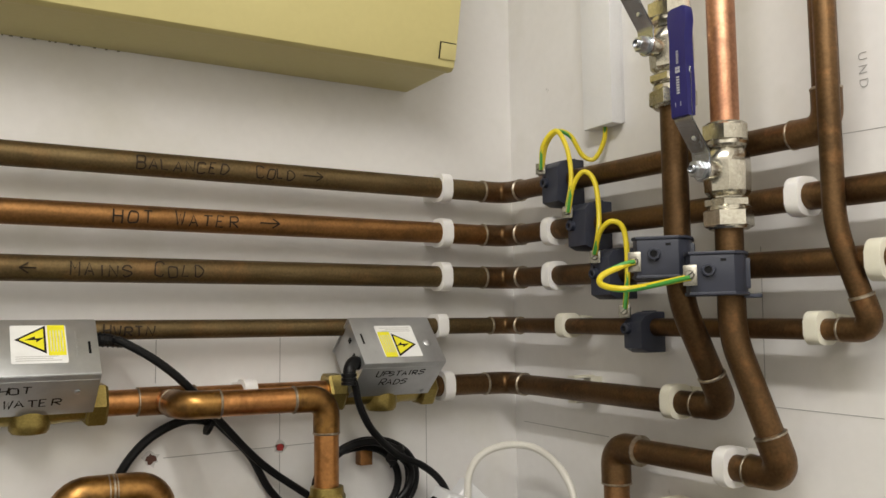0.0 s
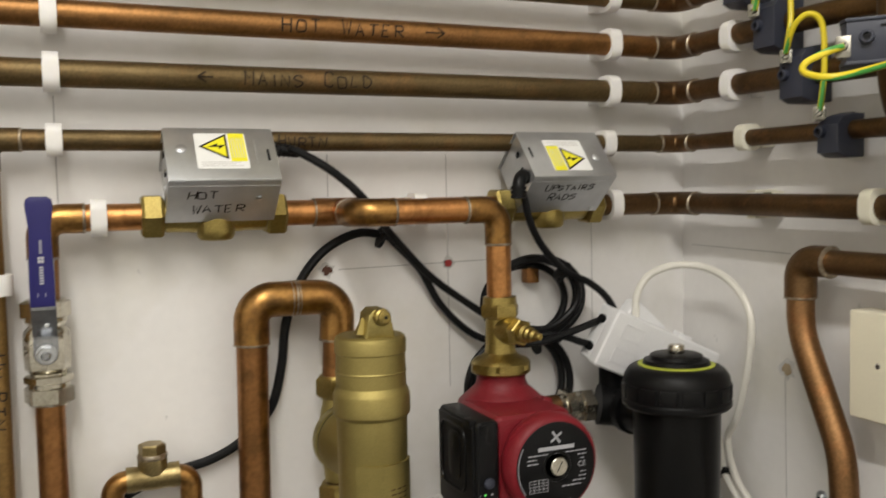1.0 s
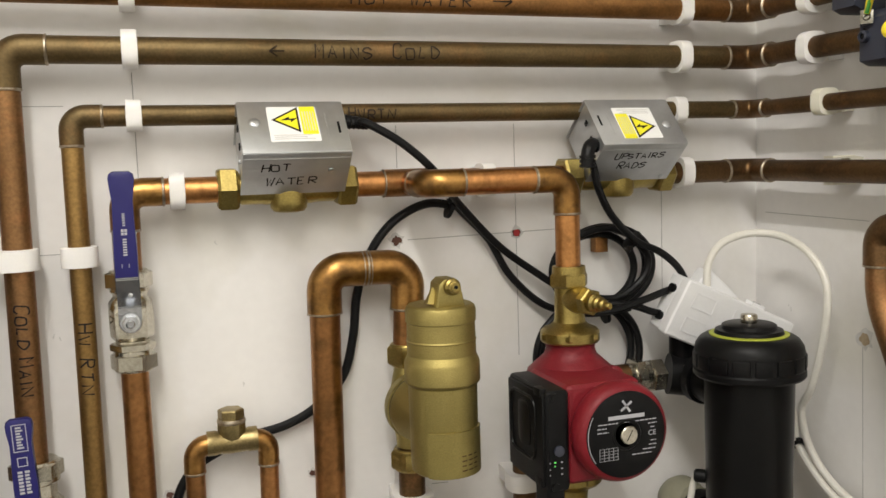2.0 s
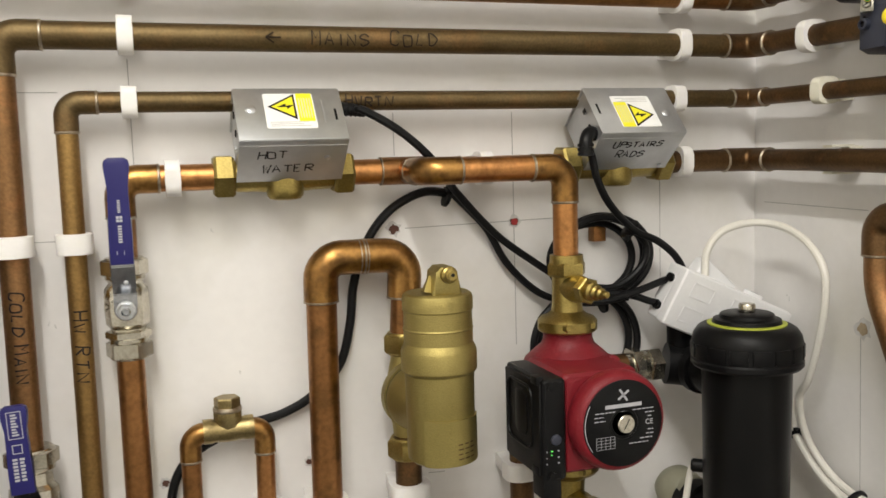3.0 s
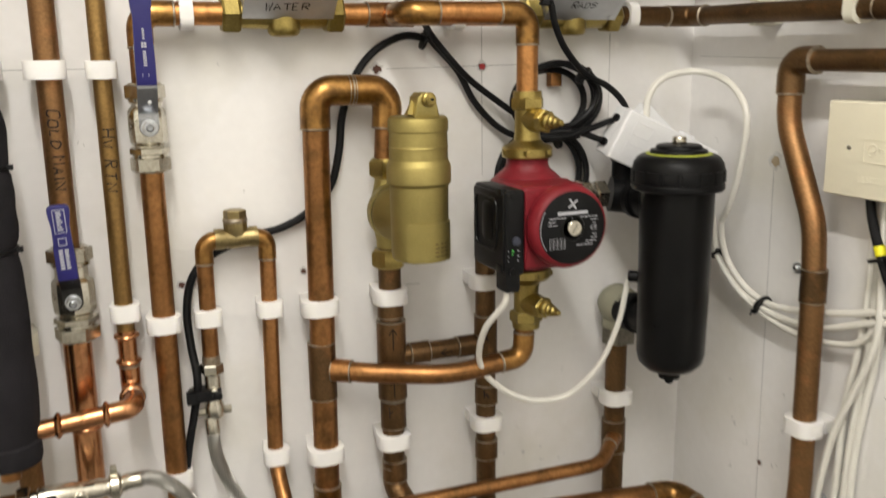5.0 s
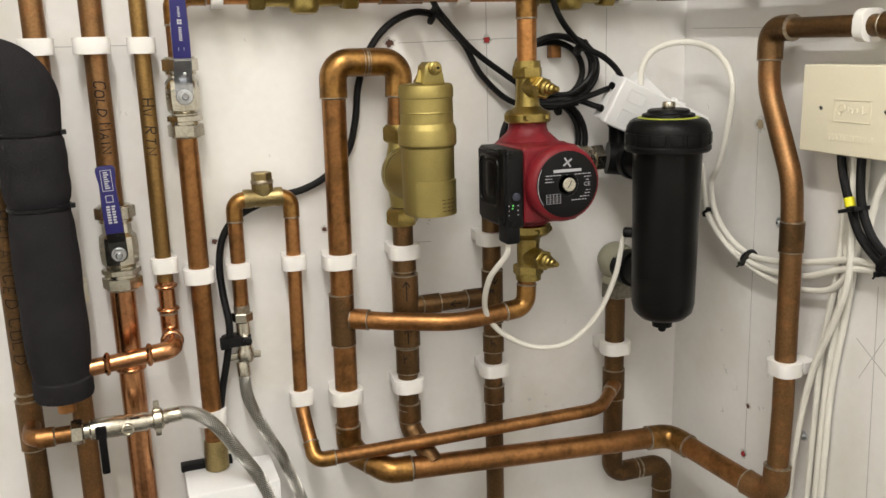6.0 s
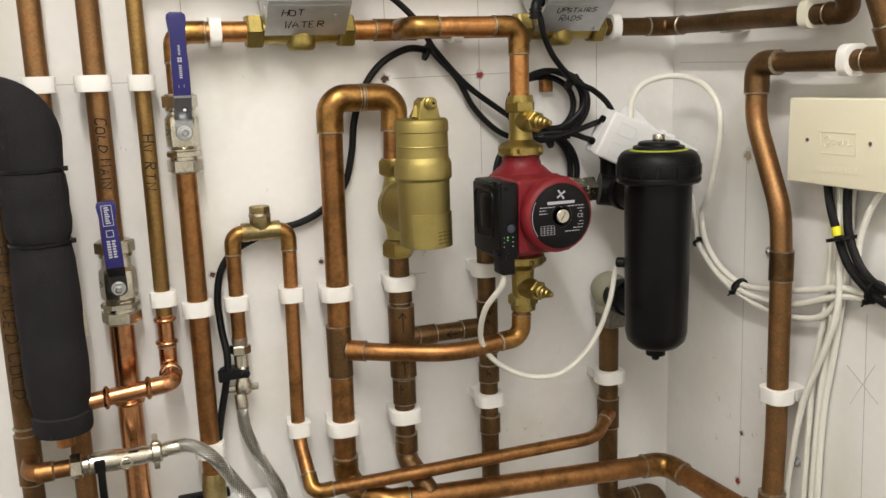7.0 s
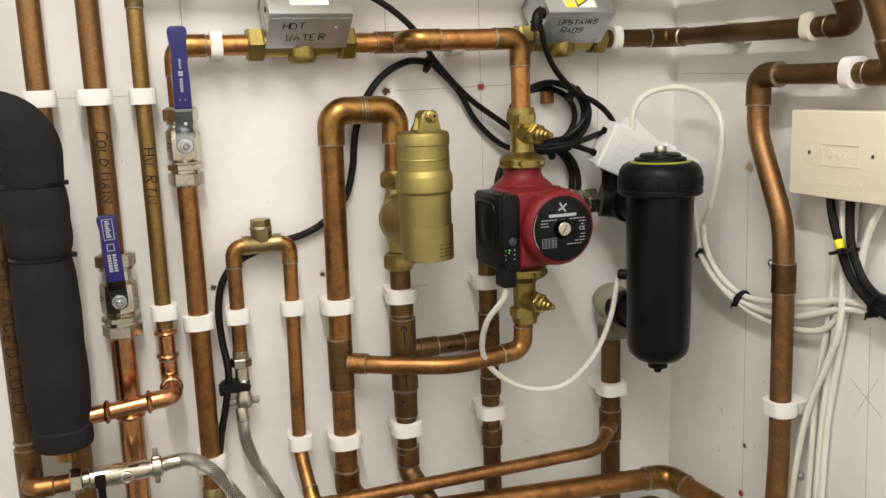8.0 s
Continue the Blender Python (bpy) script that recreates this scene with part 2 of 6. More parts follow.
def sweep(path, r, n=16, bm=None, caps=True):
    """A round tube along a path; r may be a list."""
    bm = bm or bmesh.new()
    path = [V(p) for p in path]
    keep = [path[0]]
    rr = r if isinstance(r, (list, tuple)) else [r] * len(path)
    rk = [rr[0]]
    for p, q in zip(path[1:], rr[1:]):
        if (p - keep[-1]).length > 1e-5 or abs(q - rk[-1]) > 1e-6:
            keep.append(p), rk.append(q)
    path, rr = keep, rk
    tang = []
    for i in range(len(path)):
        t = V((0, 0, 0))
        if i:
            t += (path[i] - path[i - 1]).normalized()
        if i < len(path) - 1:
            t += (path[i + 1] - path[i]).normalized()
        tang.append(t.normalized() if t.length > 1e-6 else tang[-1])
    up = tang[0].orthogonal().normalized()
    rings = []
    for i, t in enumerate(tang):
        if i:
            up = tang[i - 1].rotation_difference(t) @ up
        up = (up - t * up.dot(t)).normalized()
        side = t.cross(up)
        rings.append([bm.verts.new(path[i] + (up * math.cos(a) + side * math.sin(a)) * rr[i]) for a in (2 * math.pi * k / n for k in range(n))])
    for a, b in zip(rings, rings[1:]):
        for k in range(n):
            bm.faces.new((a[k], a[(k + 1) % n], b[(k + 1) % n], b[k]))
    if caps:
        bm.faces.new(rings[0][::-1])
        bm.faces.new(rings[-1])
    return bm


def lathe(profile, at, axis, n=28, bm=None):
    """Turned shape: profile of (radius, height along axis) from the point at."""
    axis = V(axis).normalized()
    at = V(at)
    up = axis.orthogonal().normalized()
    side = axis.cross(up)
    bm = bm or bmesh.new()
    rings = []
    for r, h in profile:
        rings.append([bm.verts.new(at + axis * h + (up * math.cos(a) + side * math.sin(a)) * max(r, 1e-5)) for a in (2 * math.pi * k / n for k in range(n))])
    for a, b in zip(rings, rings[1:]):
        for k in range(n):
            bm.faces.new((a[k], a[(k + 1) % n], b[(k + 1) % n], b[k]))
    bm.faces.new(rings[0][::-1])
    bm.faces.new(rings[-1])
    return bm


def hexnut(at, axis, af, length, bm=None, turn=0.0, bevel=0.0015):
    """A hexagon across flats af, centred on at, with chamfered ends."""
    axis = V(axis).normalized()
    up = axis.orthogonal().normalized()
    up = Matrix.Rotation(turn, 3, axis) @ up
    side = axis.cross(up)
    bm = bm or bmesh.new()
    r = af / 2 / math.cos(math.pi / 6)
    rings = []
    for rad, h in ((r * 0.9, -length / 2), (r, -length / 2 + bevel), (r, length / 2 - bevel), (r * 0.9, length / 2)):
        rings.append([bm.verts.new(V(at) + axis * h + (up * math.cos(k * math.pi / 3) + side * math.sin(k * math.pi / 3)) * rad) for k in range(6)])
    for a, b in zip(rings, rings[1:]):
        for k in range(6):
            bm.faces.new((a[k], a[(k + 1) % 6], b[(k + 1) % 6], b[k]))
    bm.faces.new(rings[0][::-1])
    bm.faces.new(rings[-1])
    return bm


def block(lo, hi, bevel=0.0, m=None, segments=2, bm=None):
    """A box between two corners with rounded edges."""
    own = bmesh.new()
    bmesh.ops.create_cube(own, size=1)
    lo, hi = V(lo), V(hi)
    for v in own.verts:
        v.co = V([lo[i] + (v.co[i] + 0.5) * (hi[i] - lo[i]) for i in range(3)])
    if bevel:
        bmesh.ops.bevel(own, geom=own.edges[:], offset=bevel, segments=segments, profile=0.6, affect="EDGES")
    if m is not None:
        own.transform(m)
    if bm is None:
        return own
    me = bpy.data.meshes.new("tmp")
    own.to_mesh(me)
    own.free()
    bm.from_mesh(me)
    bpy.data.meshes.remove(me)
    return bm


def prism(outline, depth, m, bevel=0.0, bm=None):
    """An outline in local x, y, extruded to local z = depth, then placed by m."""
    own = bmesh.new()
    low = [own.verts.new((x, y, 0)) for x, y in outline]
    high = [own.verts.new((x, y, depth)) for x, y in outline]
    own.faces.new(low[::-1])
    own.faces.new(high)
    for k in range(len(outline)):
        j = (k + 1) % len(outline)
        own.faces.new((low[k], low[j], high[j], high[k]))
    if bevel:
        flat = [e for e in own.edges if abs(e.verts[0].co.z - e.verts[1].co.z) < 1e-9]
        bmesh.ops.bevel(own, geom=flat, offset=bevel, segments=2, profile=0.6, affect="EDGES")
    own.transform(m)
    if bm is None:
        return own
    me = bpy.data.meshes.new("tmp")
    own.to_mesh(me)
    own.free()
    bm.from_mesh(me)
    bpy.data.meshes.remove(me)
    return bm


def rounded(w, h, r, n=5, cx=0.0, cy=0.0):
    """Outline of a rounded rectangle."""
    out = []
    for sx, sy, a0 in ((1, 1, 0), (-1, 1, 90), (-1, -1, 180), (1, -1, 270)):
        for k in range(n + 1):
            a = radians(a0 + 90 * k / n)
            out.append((cx + sx * (w / 2 - r) + r * math.cos(a), cy + sy * (h / 2 - r) + r * math.sin(a)))
    return out


def axes(origin, x, y):
    """A pose with the given local x and y directions."""
    x, y = V(x).normalized(), V(y).normalized()
    z = x.cross(y)
    return Matrix(((x.x, y.x, z.x, origin[0]), (x.y, y.y, z.y, origin[1]), (x.z, y.z, z.z, origin[2]), (0, 0, 0, 1)))


def letters(text, size, thick=0.0, thin=0.0, wobble=0.0, spacing=1.0):
    """Flat lettering as a bmesh in local x, y, centred."""
    cu = bpy.data.curves.new("lettering", "FONT")
    cu.body, cu.size, cu.align_x, cu.align_y = text, size, "CENTER", "CENTER"
    cu.offset, cu.extrude, cu.space_character, cu.resolution_u = -thin * size, thick, spacing, 3
    ob = new("lettering", cu)
    me = bpy.data.meshes.new_from_object(ob.evaluated_get(bpy.context.evaluated_depsgraph_get()))
    bm = bmesh.new()
    bm.from_mesh(me)
    bpy.data.objects.remove(ob)
    bpy.data.curves.remove(cu)
    bpy.data.meshes.remove(me)
    if wobble:
        for v in bm.verts:
            w = noise.noise_vector(v.co * (0.9 / size))
            v.co.x += w.x * wobble * size
            v.co.y += w.y * wobble * size
    return bm


STROKES = {"A": "002640 1232", "B": "0006 063645443303 033342413000", "C": "4536160501103041", "D": "0006 062644422000", "E": "36060030 0323", "F": "360600 0323",
           "H": "0600 4640 0343", "I": "1610", "L": "060030", "M": "0006234640", "N": "00064046", "O": "2616050110304145362626", "P": "0006 063645443303",
           "R": "0006 063645443303 1340", "S": "45361605043342311001", "T": "0646 2620", "U": "060110304146", "W": "0610253046"}


def scrawl(text, size, spacing=1.0, pen=0.0011):
    """Uneven hand capitals as a flat bmesh in local x, y, centred; the first letter of a word is taller."""
    rnd = random.Random(len(text) * 131 + sum(ord(ch) * (i + 3) for i, ch in enumerate(text)))
    unit = 0.12 * size
    bm, x, first = bmesh.new(), 0.0, True
    for ch in text:
        if ch == " ":
            x, first = x + 3.4 * unit * spacing, True
            continue
        tall, lean, rise = (1.08 if first else 0.88) * rnd.uniform(0.93, 1.07), rnd.uniform(-0.08, 0.16), rnd.uniform(-0.4, 0.4) * unit
        first = False
        for code in STROKES[ch].split():
            pts = []
            for k in range(0, len(code), 2):
                u, w = int(code[k]) + rnd.uniform(-0.22, 0.22), int(code[k + 1]) + rnd.uniform(-0.25, 0.25)
                pts.append(V((x + (u + lean * w) * unit, rise + (w * tall - 3) * unit, 0)))
            if ch in "BCDOPRSU" and len(pts) > 2:
                pts = smooth_path(pts, 3)
            sides = []
            for k, p in enumerate(pts):
                d = (pts[min(k + 1, len(pts) - 1)] - pts[max(k - 1, 0)])
                d = d.normalized() if d.length > 1e-9 else V((1, 0, 0))
                q = V((-d.y, d.x, 0)) * (pen * rnd.uniform(0.4, 0.58))
                sides.append((bm.verts.new(p + q), bm.verts.new(p - q)))
            for (a, b), (c, d) in zip(sides, sides[1:]):
                bm.faces.new((a, b, d, c))
        x += (3.4 if ch == "I" else 5.5) * unit * spacing
    for v in bm.verts:
        v.co.x -= x / 2
    return bm


def wrap(bm, origin, along, out, r):
    """Lays lettering round a pipe: local x runs along it, local y round it, out faces the reader."""
    along, out = V(along).normalized(), V(out).normalized()
    up = out.cross(along)
    bmesh.ops.triangulate(bm, faces=bm.faces[:])
    for k in range(-9, 10):
        bmesh.ops.bisect_plane(bm, geom=bm.verts[:] + bm.edges[:] + bm.faces[:], plane_co=(0, k * 0.0015, 0), plane_no=(0, 1, 0))
    for v in bm.verts:
        a = v.co.y / r
        v.co = V(origin) + along * v.co.x + (out * math.cos(a) + up * math.sin(a)) * (r + 0.0008)
    return bm


def flat_on(bm, m):
    bm.transform(m)
    return bm


# ---- the room ----
def slab(name, lo, hi, mat, label):
    return solid(name, block(lo, hi), mat, label, kind="structure", smooth=False)


slab("wall_back", (-2.2, 0, 0), (0.12, 0.12, 2.80), WALL, "white painted board wall carrying the pipework")
slab("wall_right", (0, -2.3, 0), (0.12, 0, 2.80), WALL, "white painted board wall meeting the back wall in a corner")
slab("wall_left", (-2.32, -2.3, 0), (-2.2, 0.12, 2.80), PAINT, "plain painted wall")
slab("wall_front", (-2.32, -2.42, 0), (0.12, -2.3, 2.80), PAINT, "plain painted wall behind the viewer")
slab("floor", (-2.32, -2.42, -0.1), (0.12, 0.12, 0), FLOOR, "grey screed floor")
slab("ceiling", (-2.32, -2.42, 2.80), (0.12, 0.12, 2.9), PAINT, "white painted ceiling")


# ---- pipes ----
def pipe(label, pts, r, mats, corners="", bend=0.05, group="copper pipes", fit=0.0011):
    """A pipe run. corners: one letter for each inner point, e for an elbow fitting, s for a bend in the pipe itself."""
    pts = [V(p) for p in pts]
    mats = list(mats) if isinstance(mats, (list, tuple)) else [mats] * len(pts)
    radii = list(r) if isinstance(r, (list, tuple)) else [r] * len(pts)
    run = thing("copper_pipe", pts[0], label, "pipe", group)
    corners = corners or "s" * (len(pts) - 2)
    path, rads = [pts[0]], [0]
    for i in range(1, len(pts) - 1):
        if corners[i - 1] == "s":
            path.append(pts[i]), rads.append(bend)
            continue
        a, b = (pts[i - 1] - pts[i]).normalized(), (pts[i + 1] - pts[i]).normalized()
        inner = radii.pop(0)
        r = max(inner, radii[0])
        bow, sock = r * 1.6, r * 1.2
        path.append(pts[i] + a * (bow + sock * 0.4)), rads.append(0)
        part("pipe", sweep(fillet(path, rads), inner), mats.pop(0), run)
        reach = bow / math.tan(a.angle(b) / 2)
        ends = [pts[i] + a * (reach + sock), pts[i] + b * (reach + sock)]
        bow_path = fillet([ends[0], pts[i], ends[1]], [0, bow, 0], 8)
        part("elbow", sweep(bow_path, r + fit), COPPER_ELBOW if mats[0] in (COPPER, COPPER_MID) else mats[0], run)
        for e, d in ((ends[0], a), (ends[1], b)):
            part("solder_ring", lathe([(r + 0.0002, 0.0016), (r + fit + 0.0005, 0.0006), (r + fit + 0.0006, -0.0008), (r + fit - 0.0003, -0.0016)], e, d, 16), SOLDER, run)
        path, rads = [pts[i] + b * (bow + sock * 0.4)], [0]
    path.append(pts[-1]), rads.append(0)
    part("pipe", sweep(fillet(path, rads), radii[0]), mats[0], run)
    return run


def sleeve(run, at, axis, length, r, mat, name="coupling", rings=True):
    """A soldered socket round a pipe."""
    axis = V(axis).normalized()
    g = r + 0.0018
    part(name, lathe([(g - 0.001, -length / 2), (g, -length / 2 + 0.001), (g, length / 2 - 0.001), (g - 0.001, length / 2)], at, axis, 18), mat, run)
    if rings:
        for s in (-1, 1):
            part("solder_ring", lathe([(r + 0.0002, -0.0013), (r + 0.0022, -0.0006), (r + 0.0022, 0.0006), (r + 0.0002, 0.0013)], V(at) + axis * (s * length / 2), axis, 18), SOLDER, run)


def ring(run, at, axis, r):
    part("solder_ring", lathe([(r, -0.0018), (r + 0.002, -0.001), (r + 0.002, 0.001), (r, 0.0018)], at, axis, 18), SOLDER, run)


def pipe_clip(at, along, normal, r, off, mat=None, label="", length=0.021, ajar=False):
    """A hinged nylon clip: at is on the wall, the pipe's axis stands off from it."""
    mat = mat or CLIP
    along, normal = V(along).normalized(), V(normal).normalized()
    m = axes(V(at) - along * (length / 2), along.cross(normal) * -1, normal)
    if m.to_3x3().determinant() < 0:
        m = axes(V(at) - along * (length / 2), along.cross(normal), normal)
    z = V((m[0][2], m[1][2], m[2][2]))
    if z.dot(along) < 0:
        m = Matrix.Translation(along * length) @ m
    clip = thing("pipe_clip", at, label or "white nylon hinged pipe clip screwed to the wall", "pipe clip", "pipe clips")
    w = 2 * r + (0.0105 if length < 0.02 else 0.0135)
    if ajar:
        for s in (-1, 1):
            part("jaw", prism([(s * (r + 0.004), off * 0.3), (s * (r + 0.0005), off * 0.3), (s * (r + 0.0005), off + 0.002), (s * (r + 0.0035), off + 0.003)][::s], length, m, 0.0008), mat, clip)
        part("base", prism([(-w * 0.40, 0.0), (w * 0.40, 0.0), (w * 0.45, off * 0.45), (-w * 0.45, off * 0.45)], length, m, 0.001), mat, clip)
        return clip
    part("base", prism([(-w * 0.36, 0.0), (w * 0.36, 0.0), (w * 0.42, off * 0.55), (-w * 0.42, off * 0.55)], length * 0.82, m @ Matrix.Translation((0, 0, length * 0.09)), 0.001), mat, clip)
    part("clasp", prism(rounded(w, 2 * r + 0.009, r * 0.85, 6, 0, off), length, m, 0.0015), mat, clip)
    return clip


UP, ALONG, DEEP = V((0, 0, 1)), V((1, 0, 0)), V((0, -1, 0))
OFF = 0.040
HZ = (1.908, 1.847, 1.788)

balanced = pipe("olive-brown tarnished copper pipe with handwritten balanced cold", [(-1.052, -0.04, 0.12), (-1.052, -0.04, 1.908), (-0.042, -0.042, 1.908), (-0.042, -0.556, 1.897), (-0.042, -0.556, 2.79)], [0.014, 0.014, 0.0130, 0.0125], [COPPER_DARK, COPPER_OLIVE, COPPER_DARK, COPPER_DARK], "eee")
hot = pipe("orange-brown copper pipe with handwritten hot water", [(-0.986, -0.04, 0.12), (-0.986, -0.04, 1.847), (-0.042, -0.042, 1.847), (-0.042, -1.2, 1.825)], [0.014, 0.014, 0.0130], [COPPER_TAN, COPPER_ORANGE, COPPER_DARK], "ee")
mains = pipe("olive-brown tarnished copper pipe with handwritten mains cold", [(-0.918, -0.04, 1.36), (-0.918, -0.04, 1.788), (-0.042, -0.042, 1.788), (-0.042, -1.2, 1.760)], [0.0142, 0.0142, 0.0130], [COPPER_TAN, COPPER_OLIVE, COPPER_DARK], "ee")
hot_return = pipe("thin brown copper return pipe with handwritten letters", [(-0.861, -0.036, 1.255), (-0.861, -0.036, 1.722), (-0.038, -0.038, 1.722), (-0.038, -0.588, 1.714), (-0.064, -0.573, 1.803), (-0.064, -0.573, 2.79)], [0.0108, 0.0108, 0.0100, 0.0100], [COPPER_GOLD, COPPER_OLIVE, COPPER_DARK, COPPER_DARK], "eees", bend=0.16)
zone = pipe("copper heating pipe run behind the zone valves", [(-0.815, -0.04, 0.12), (-0.815, -0.04, 1.643), (-0.20, -0.04, 1.643)], 0.014, [COPPER_MID, COPPER], "e")
rads = pipe("brown tarnished copper pipe turning the corner to a riser", [(-0.205, -0.04, 1.643), (-0.042, -0.042, 1.643), (-0.042, -0.424, 1.636), (-0.100, -0.423, 1.746), (-0.100, -0.424, 2.79)], [0.014, 0.0132, 0.0132], COPPER_DARK, "ees", bend=0.12)
riser_new = pipe("bright pink new copper riser above the lever valve", [(-0.082, -0.473, 1.885), (-0.082, -0.473, 2.79)], 0.0138, COPPER_PINK)
branch = pipe("bright copper branch pipe dropping to the pump", [(-0.507, -0.05, 1.642), (-0.507, -0.112, 1.642), (-0.347, -0.118, 1.642), (-0.347, -0.118, 1.53)], 0.014, COPPER, "ee")
sleeve(zone, (-0.507, -0.04, 1.643), ALONG, 0.062, 0.014, COPPER_MID, "tee")
flow = pipe("wide bright copper flow pipe looping over and along the floor line", [(-0.520, -0.045, 1.44), (-0.514, -0.045, 1.548), (-0.6115, -0.045, 1.549), (-0.618, -0.045, 0.965), (-0.57, -0.10, 0.946), (-0.092, -0.125, 0.926), (-0.050, -0.330, 0.906), (-0.042, -0.326, 1.04), (-0.042, -0.322, 1.30), (-0.042, -0.316, 1.375), (-0.042, -0.258, 1.500), (-0.042, -0.258, 1.579), (-0.042, -0.494, 1.577), (-0.082, -0.472, 1.708), (-0.082, -0.473, 1.90)],
            [0.0155] + [0.0172] * 5 + [0.0150, 0.0134, 0.0134, 0.0134], [COPPER_MID] * 6 + [COPPER_TAN] + [COPPER_DARK] * 3, "eeeeeessssees", bend=0.13, fit=0.0024)
feed = pipe("brown copper pipe with handwritten flow arrows", [(-0.500, -0.108, 0.946), (-0.519, -0.045, 0.985), (-0.518, -0.045, 1.34)], 0.0155, COPPER_DARK, "e")
back = pipe("brown copper return pipe with handwritten arrow", [(-0.374, -0.045, 0.12), (-0.375, -0.045, 1.39), (-0.23, -0.052, 1.392)], 0.0145, COPPER_DARK, "e")
riser = pipe("brown copper pipe rising to the filter", [(-0.05, -0.045, 0.6), (-0.05, -0.045, 0.83), (-0.151, -0.042, 0.83), (-0.150, -0.042, 1.17)], 0.0165, COPPER_DARK, "ee")
loop = pipe("slim copper pipe loop with a vent plug on top", [(-0.761, -0.034, 1.19), (-0.760, -0.034, 1.365), (-0.680, -0.034, 1.365), (-0.685, -0.034, 1.045), (-0.680, -0.095, 0.982), (-0.208, -0.100, 0.984), (-0.156, -0.052, 1.000)], 0.0105, COPPER_MID, "eeses", bend=0.06)
cross = pipe("bright copper cross pipe bowing forward to the pump", [(-0.607, -0.052, 1.178), (-0.565, -0.080, 1.176), (-0.46, -0.122, 1.172), (-0.352, -0.120, 1.182), (-0.347, -0.118, 1.27)], 0.0135, COPPER_MID, "sse", bend=0.16)
cold_low = pipe("bright new copper pipe below the cold main valve", [(-0.918, -0.04, 0.12), (-0.918, -0.04, 1.30)], 0.0165, COPPER_NEW)

for x, z, r in ((-0.986, 1.58, 0.014), (-0.921, 1.58, 0.016), (-0.861, 1.579, 0.011), (-0.860, 1.285, 0.011), (-0.816, 1.266, 0.014), (-0.761, 1.266, 0.0105),
                (-0.682, 1.269, 0.0105), (-0.684, 1.061, 0.0105), (-0.617, 1.266, 0.0178), (-0.618, 1.056, 0.0178), (-0.518, 1.270, 0.0165), (-0.519, 1.058, 0.0165),
                (-0.375, 1.276, 0.0155), (-0.374, 1.061, 0.0155), (-0.151, 1.065, 0.017), (-1.052, 1.58, 0.014), (-0.816, 1.055, 0.014)):
    pipe_clip((x, 0, z), UP, DEEP, r, 0.045 if r > 0.0145 else 0.036 if r < 0.012 else 0.04)
for x, z, r in ((-0.800, 1.908, 0.014), (-0.800, 1.847, 0.014), (-0.800, 1.789, 0.014), (-0.800, 1.722, 0.011), (-0.145, 1.908, 0.014), (-0.145, 1.847, 0.014), (-0.147, 1.788, 0.014),
                (-0.150, 1.722, 0.011), (-0.145, 1.643, 0.014), (-0.414, 1.643, 0.014), (-0.762, 1.643, 0.014)):
    pipe_clip((x, 0, z), ALONG, DEEP, r, 0.036 if r < 0.012 else 0.04, length=0.0155)
LEFT = V((-1, 0, 0))
for y, z, r, mat in ((-0.153, 1.843, 0.014, CLIP), (-0.153, 1.785, 0.014, CLIP), (-0.169, 1.721, 0.011, CLIP_OLD), (-0.526, 1.838, 0.014, CLIP), (-0.603, 1.774, 0.014, CLIP_OLD),
                     (-0.534, 1.716, 0.011, CLIP_OLD), (-0.183, 1.641, 0.014, CLIP_OLD), (-0.357, 1.638, 0.014, CLIP_OLD), (-0.428, 1.578, 0.0155, CLIP)):
    pipe_clip((0, y, z), (0, 1, 0), LEFT, r * 0.94, 0.037 if r < 0.012 else 0.042, mat, length=0.0150, ajar=(y == -0.183),
              label="" if mat is CLIP else "yellowed nylon pipe clip on the side wall")
pipe_clip((0, -0.324, 1.108), UP, LEFT, 0.0155, 0.042)
pipe_clip((-0.984, 0, 1.262), UP, DEEP, 0.017, 0.04, CLIP_OLD, "yellowed nylon pipe clip behind the foam-wrapped pipe", length=0.028)


# ---- fittings on the pipes ----
def bead(run, at, axis, r, mat=None):
    """The rolled bead of a press fitting."""
    part("bead", lathe([(r, -0.004), (r + 0.0035, -0.002), (r + 0.0045, 0), (r + 0.0035, 0.002), (r, 0.004)], at, axis, 20), mat or COPPER_NEW, run)


sleeve(flow, (-0.617, -0.045, 1.176), UP, 0.078, 0.0168, COPPER_DARK, "tee")
sleeve(flow, (-0.594, -0.0615, 1.1775), (1, -0.62, -0.03), 0.026, 0.0137, COPPER_MID, "tee_branch")
ring(flow, (-0.618, -0.045, 1.000), UP, 0.0172)
sleeve(feed, (-0.518, -0.045, 1.178), UP, 0.112, 0.0185, COPPER_DARK, "tee")
sleeve(feed, (-0.518, -0.045, 1.255), UP, 0.03, 0.0162, COPPER_DARK, "reducer")
sleeve(feed, (-0.518, -0.045, 1.098), UP, 0.04, 0.0162, COPPER_DARK, "reducer")
sleeve(feed, (-0.518, -0.045, 1.012), UP, 0.03, 0.0158, COPPER_DARK)
link = pipe("short dark copper link pipe between flow and return", [(-0.505, -0.045, 1.182), (-0.385, -0.045, 1.182)], 0.0135, COPPER_DARK)
sleeve(link, (-0.478, -0.045, 1.182), ALONG, 0.028, 0.0135, COPPER_DARK, "tee_branch")
sleeve(link, (-0.405, -0.045, 1.182), ALONG, 0.030, 0.0135, COPPER_DARK, "tee_branch")
sleeve(back, (-0.3745, -0.045, 1.182), UP, 0.085, 0.0150, COPPER_DARK, "tee")
sleeve(back, (-0.374, -0.045, 1.105), UP, 0.028, 0.0150, COPPER_DARK)
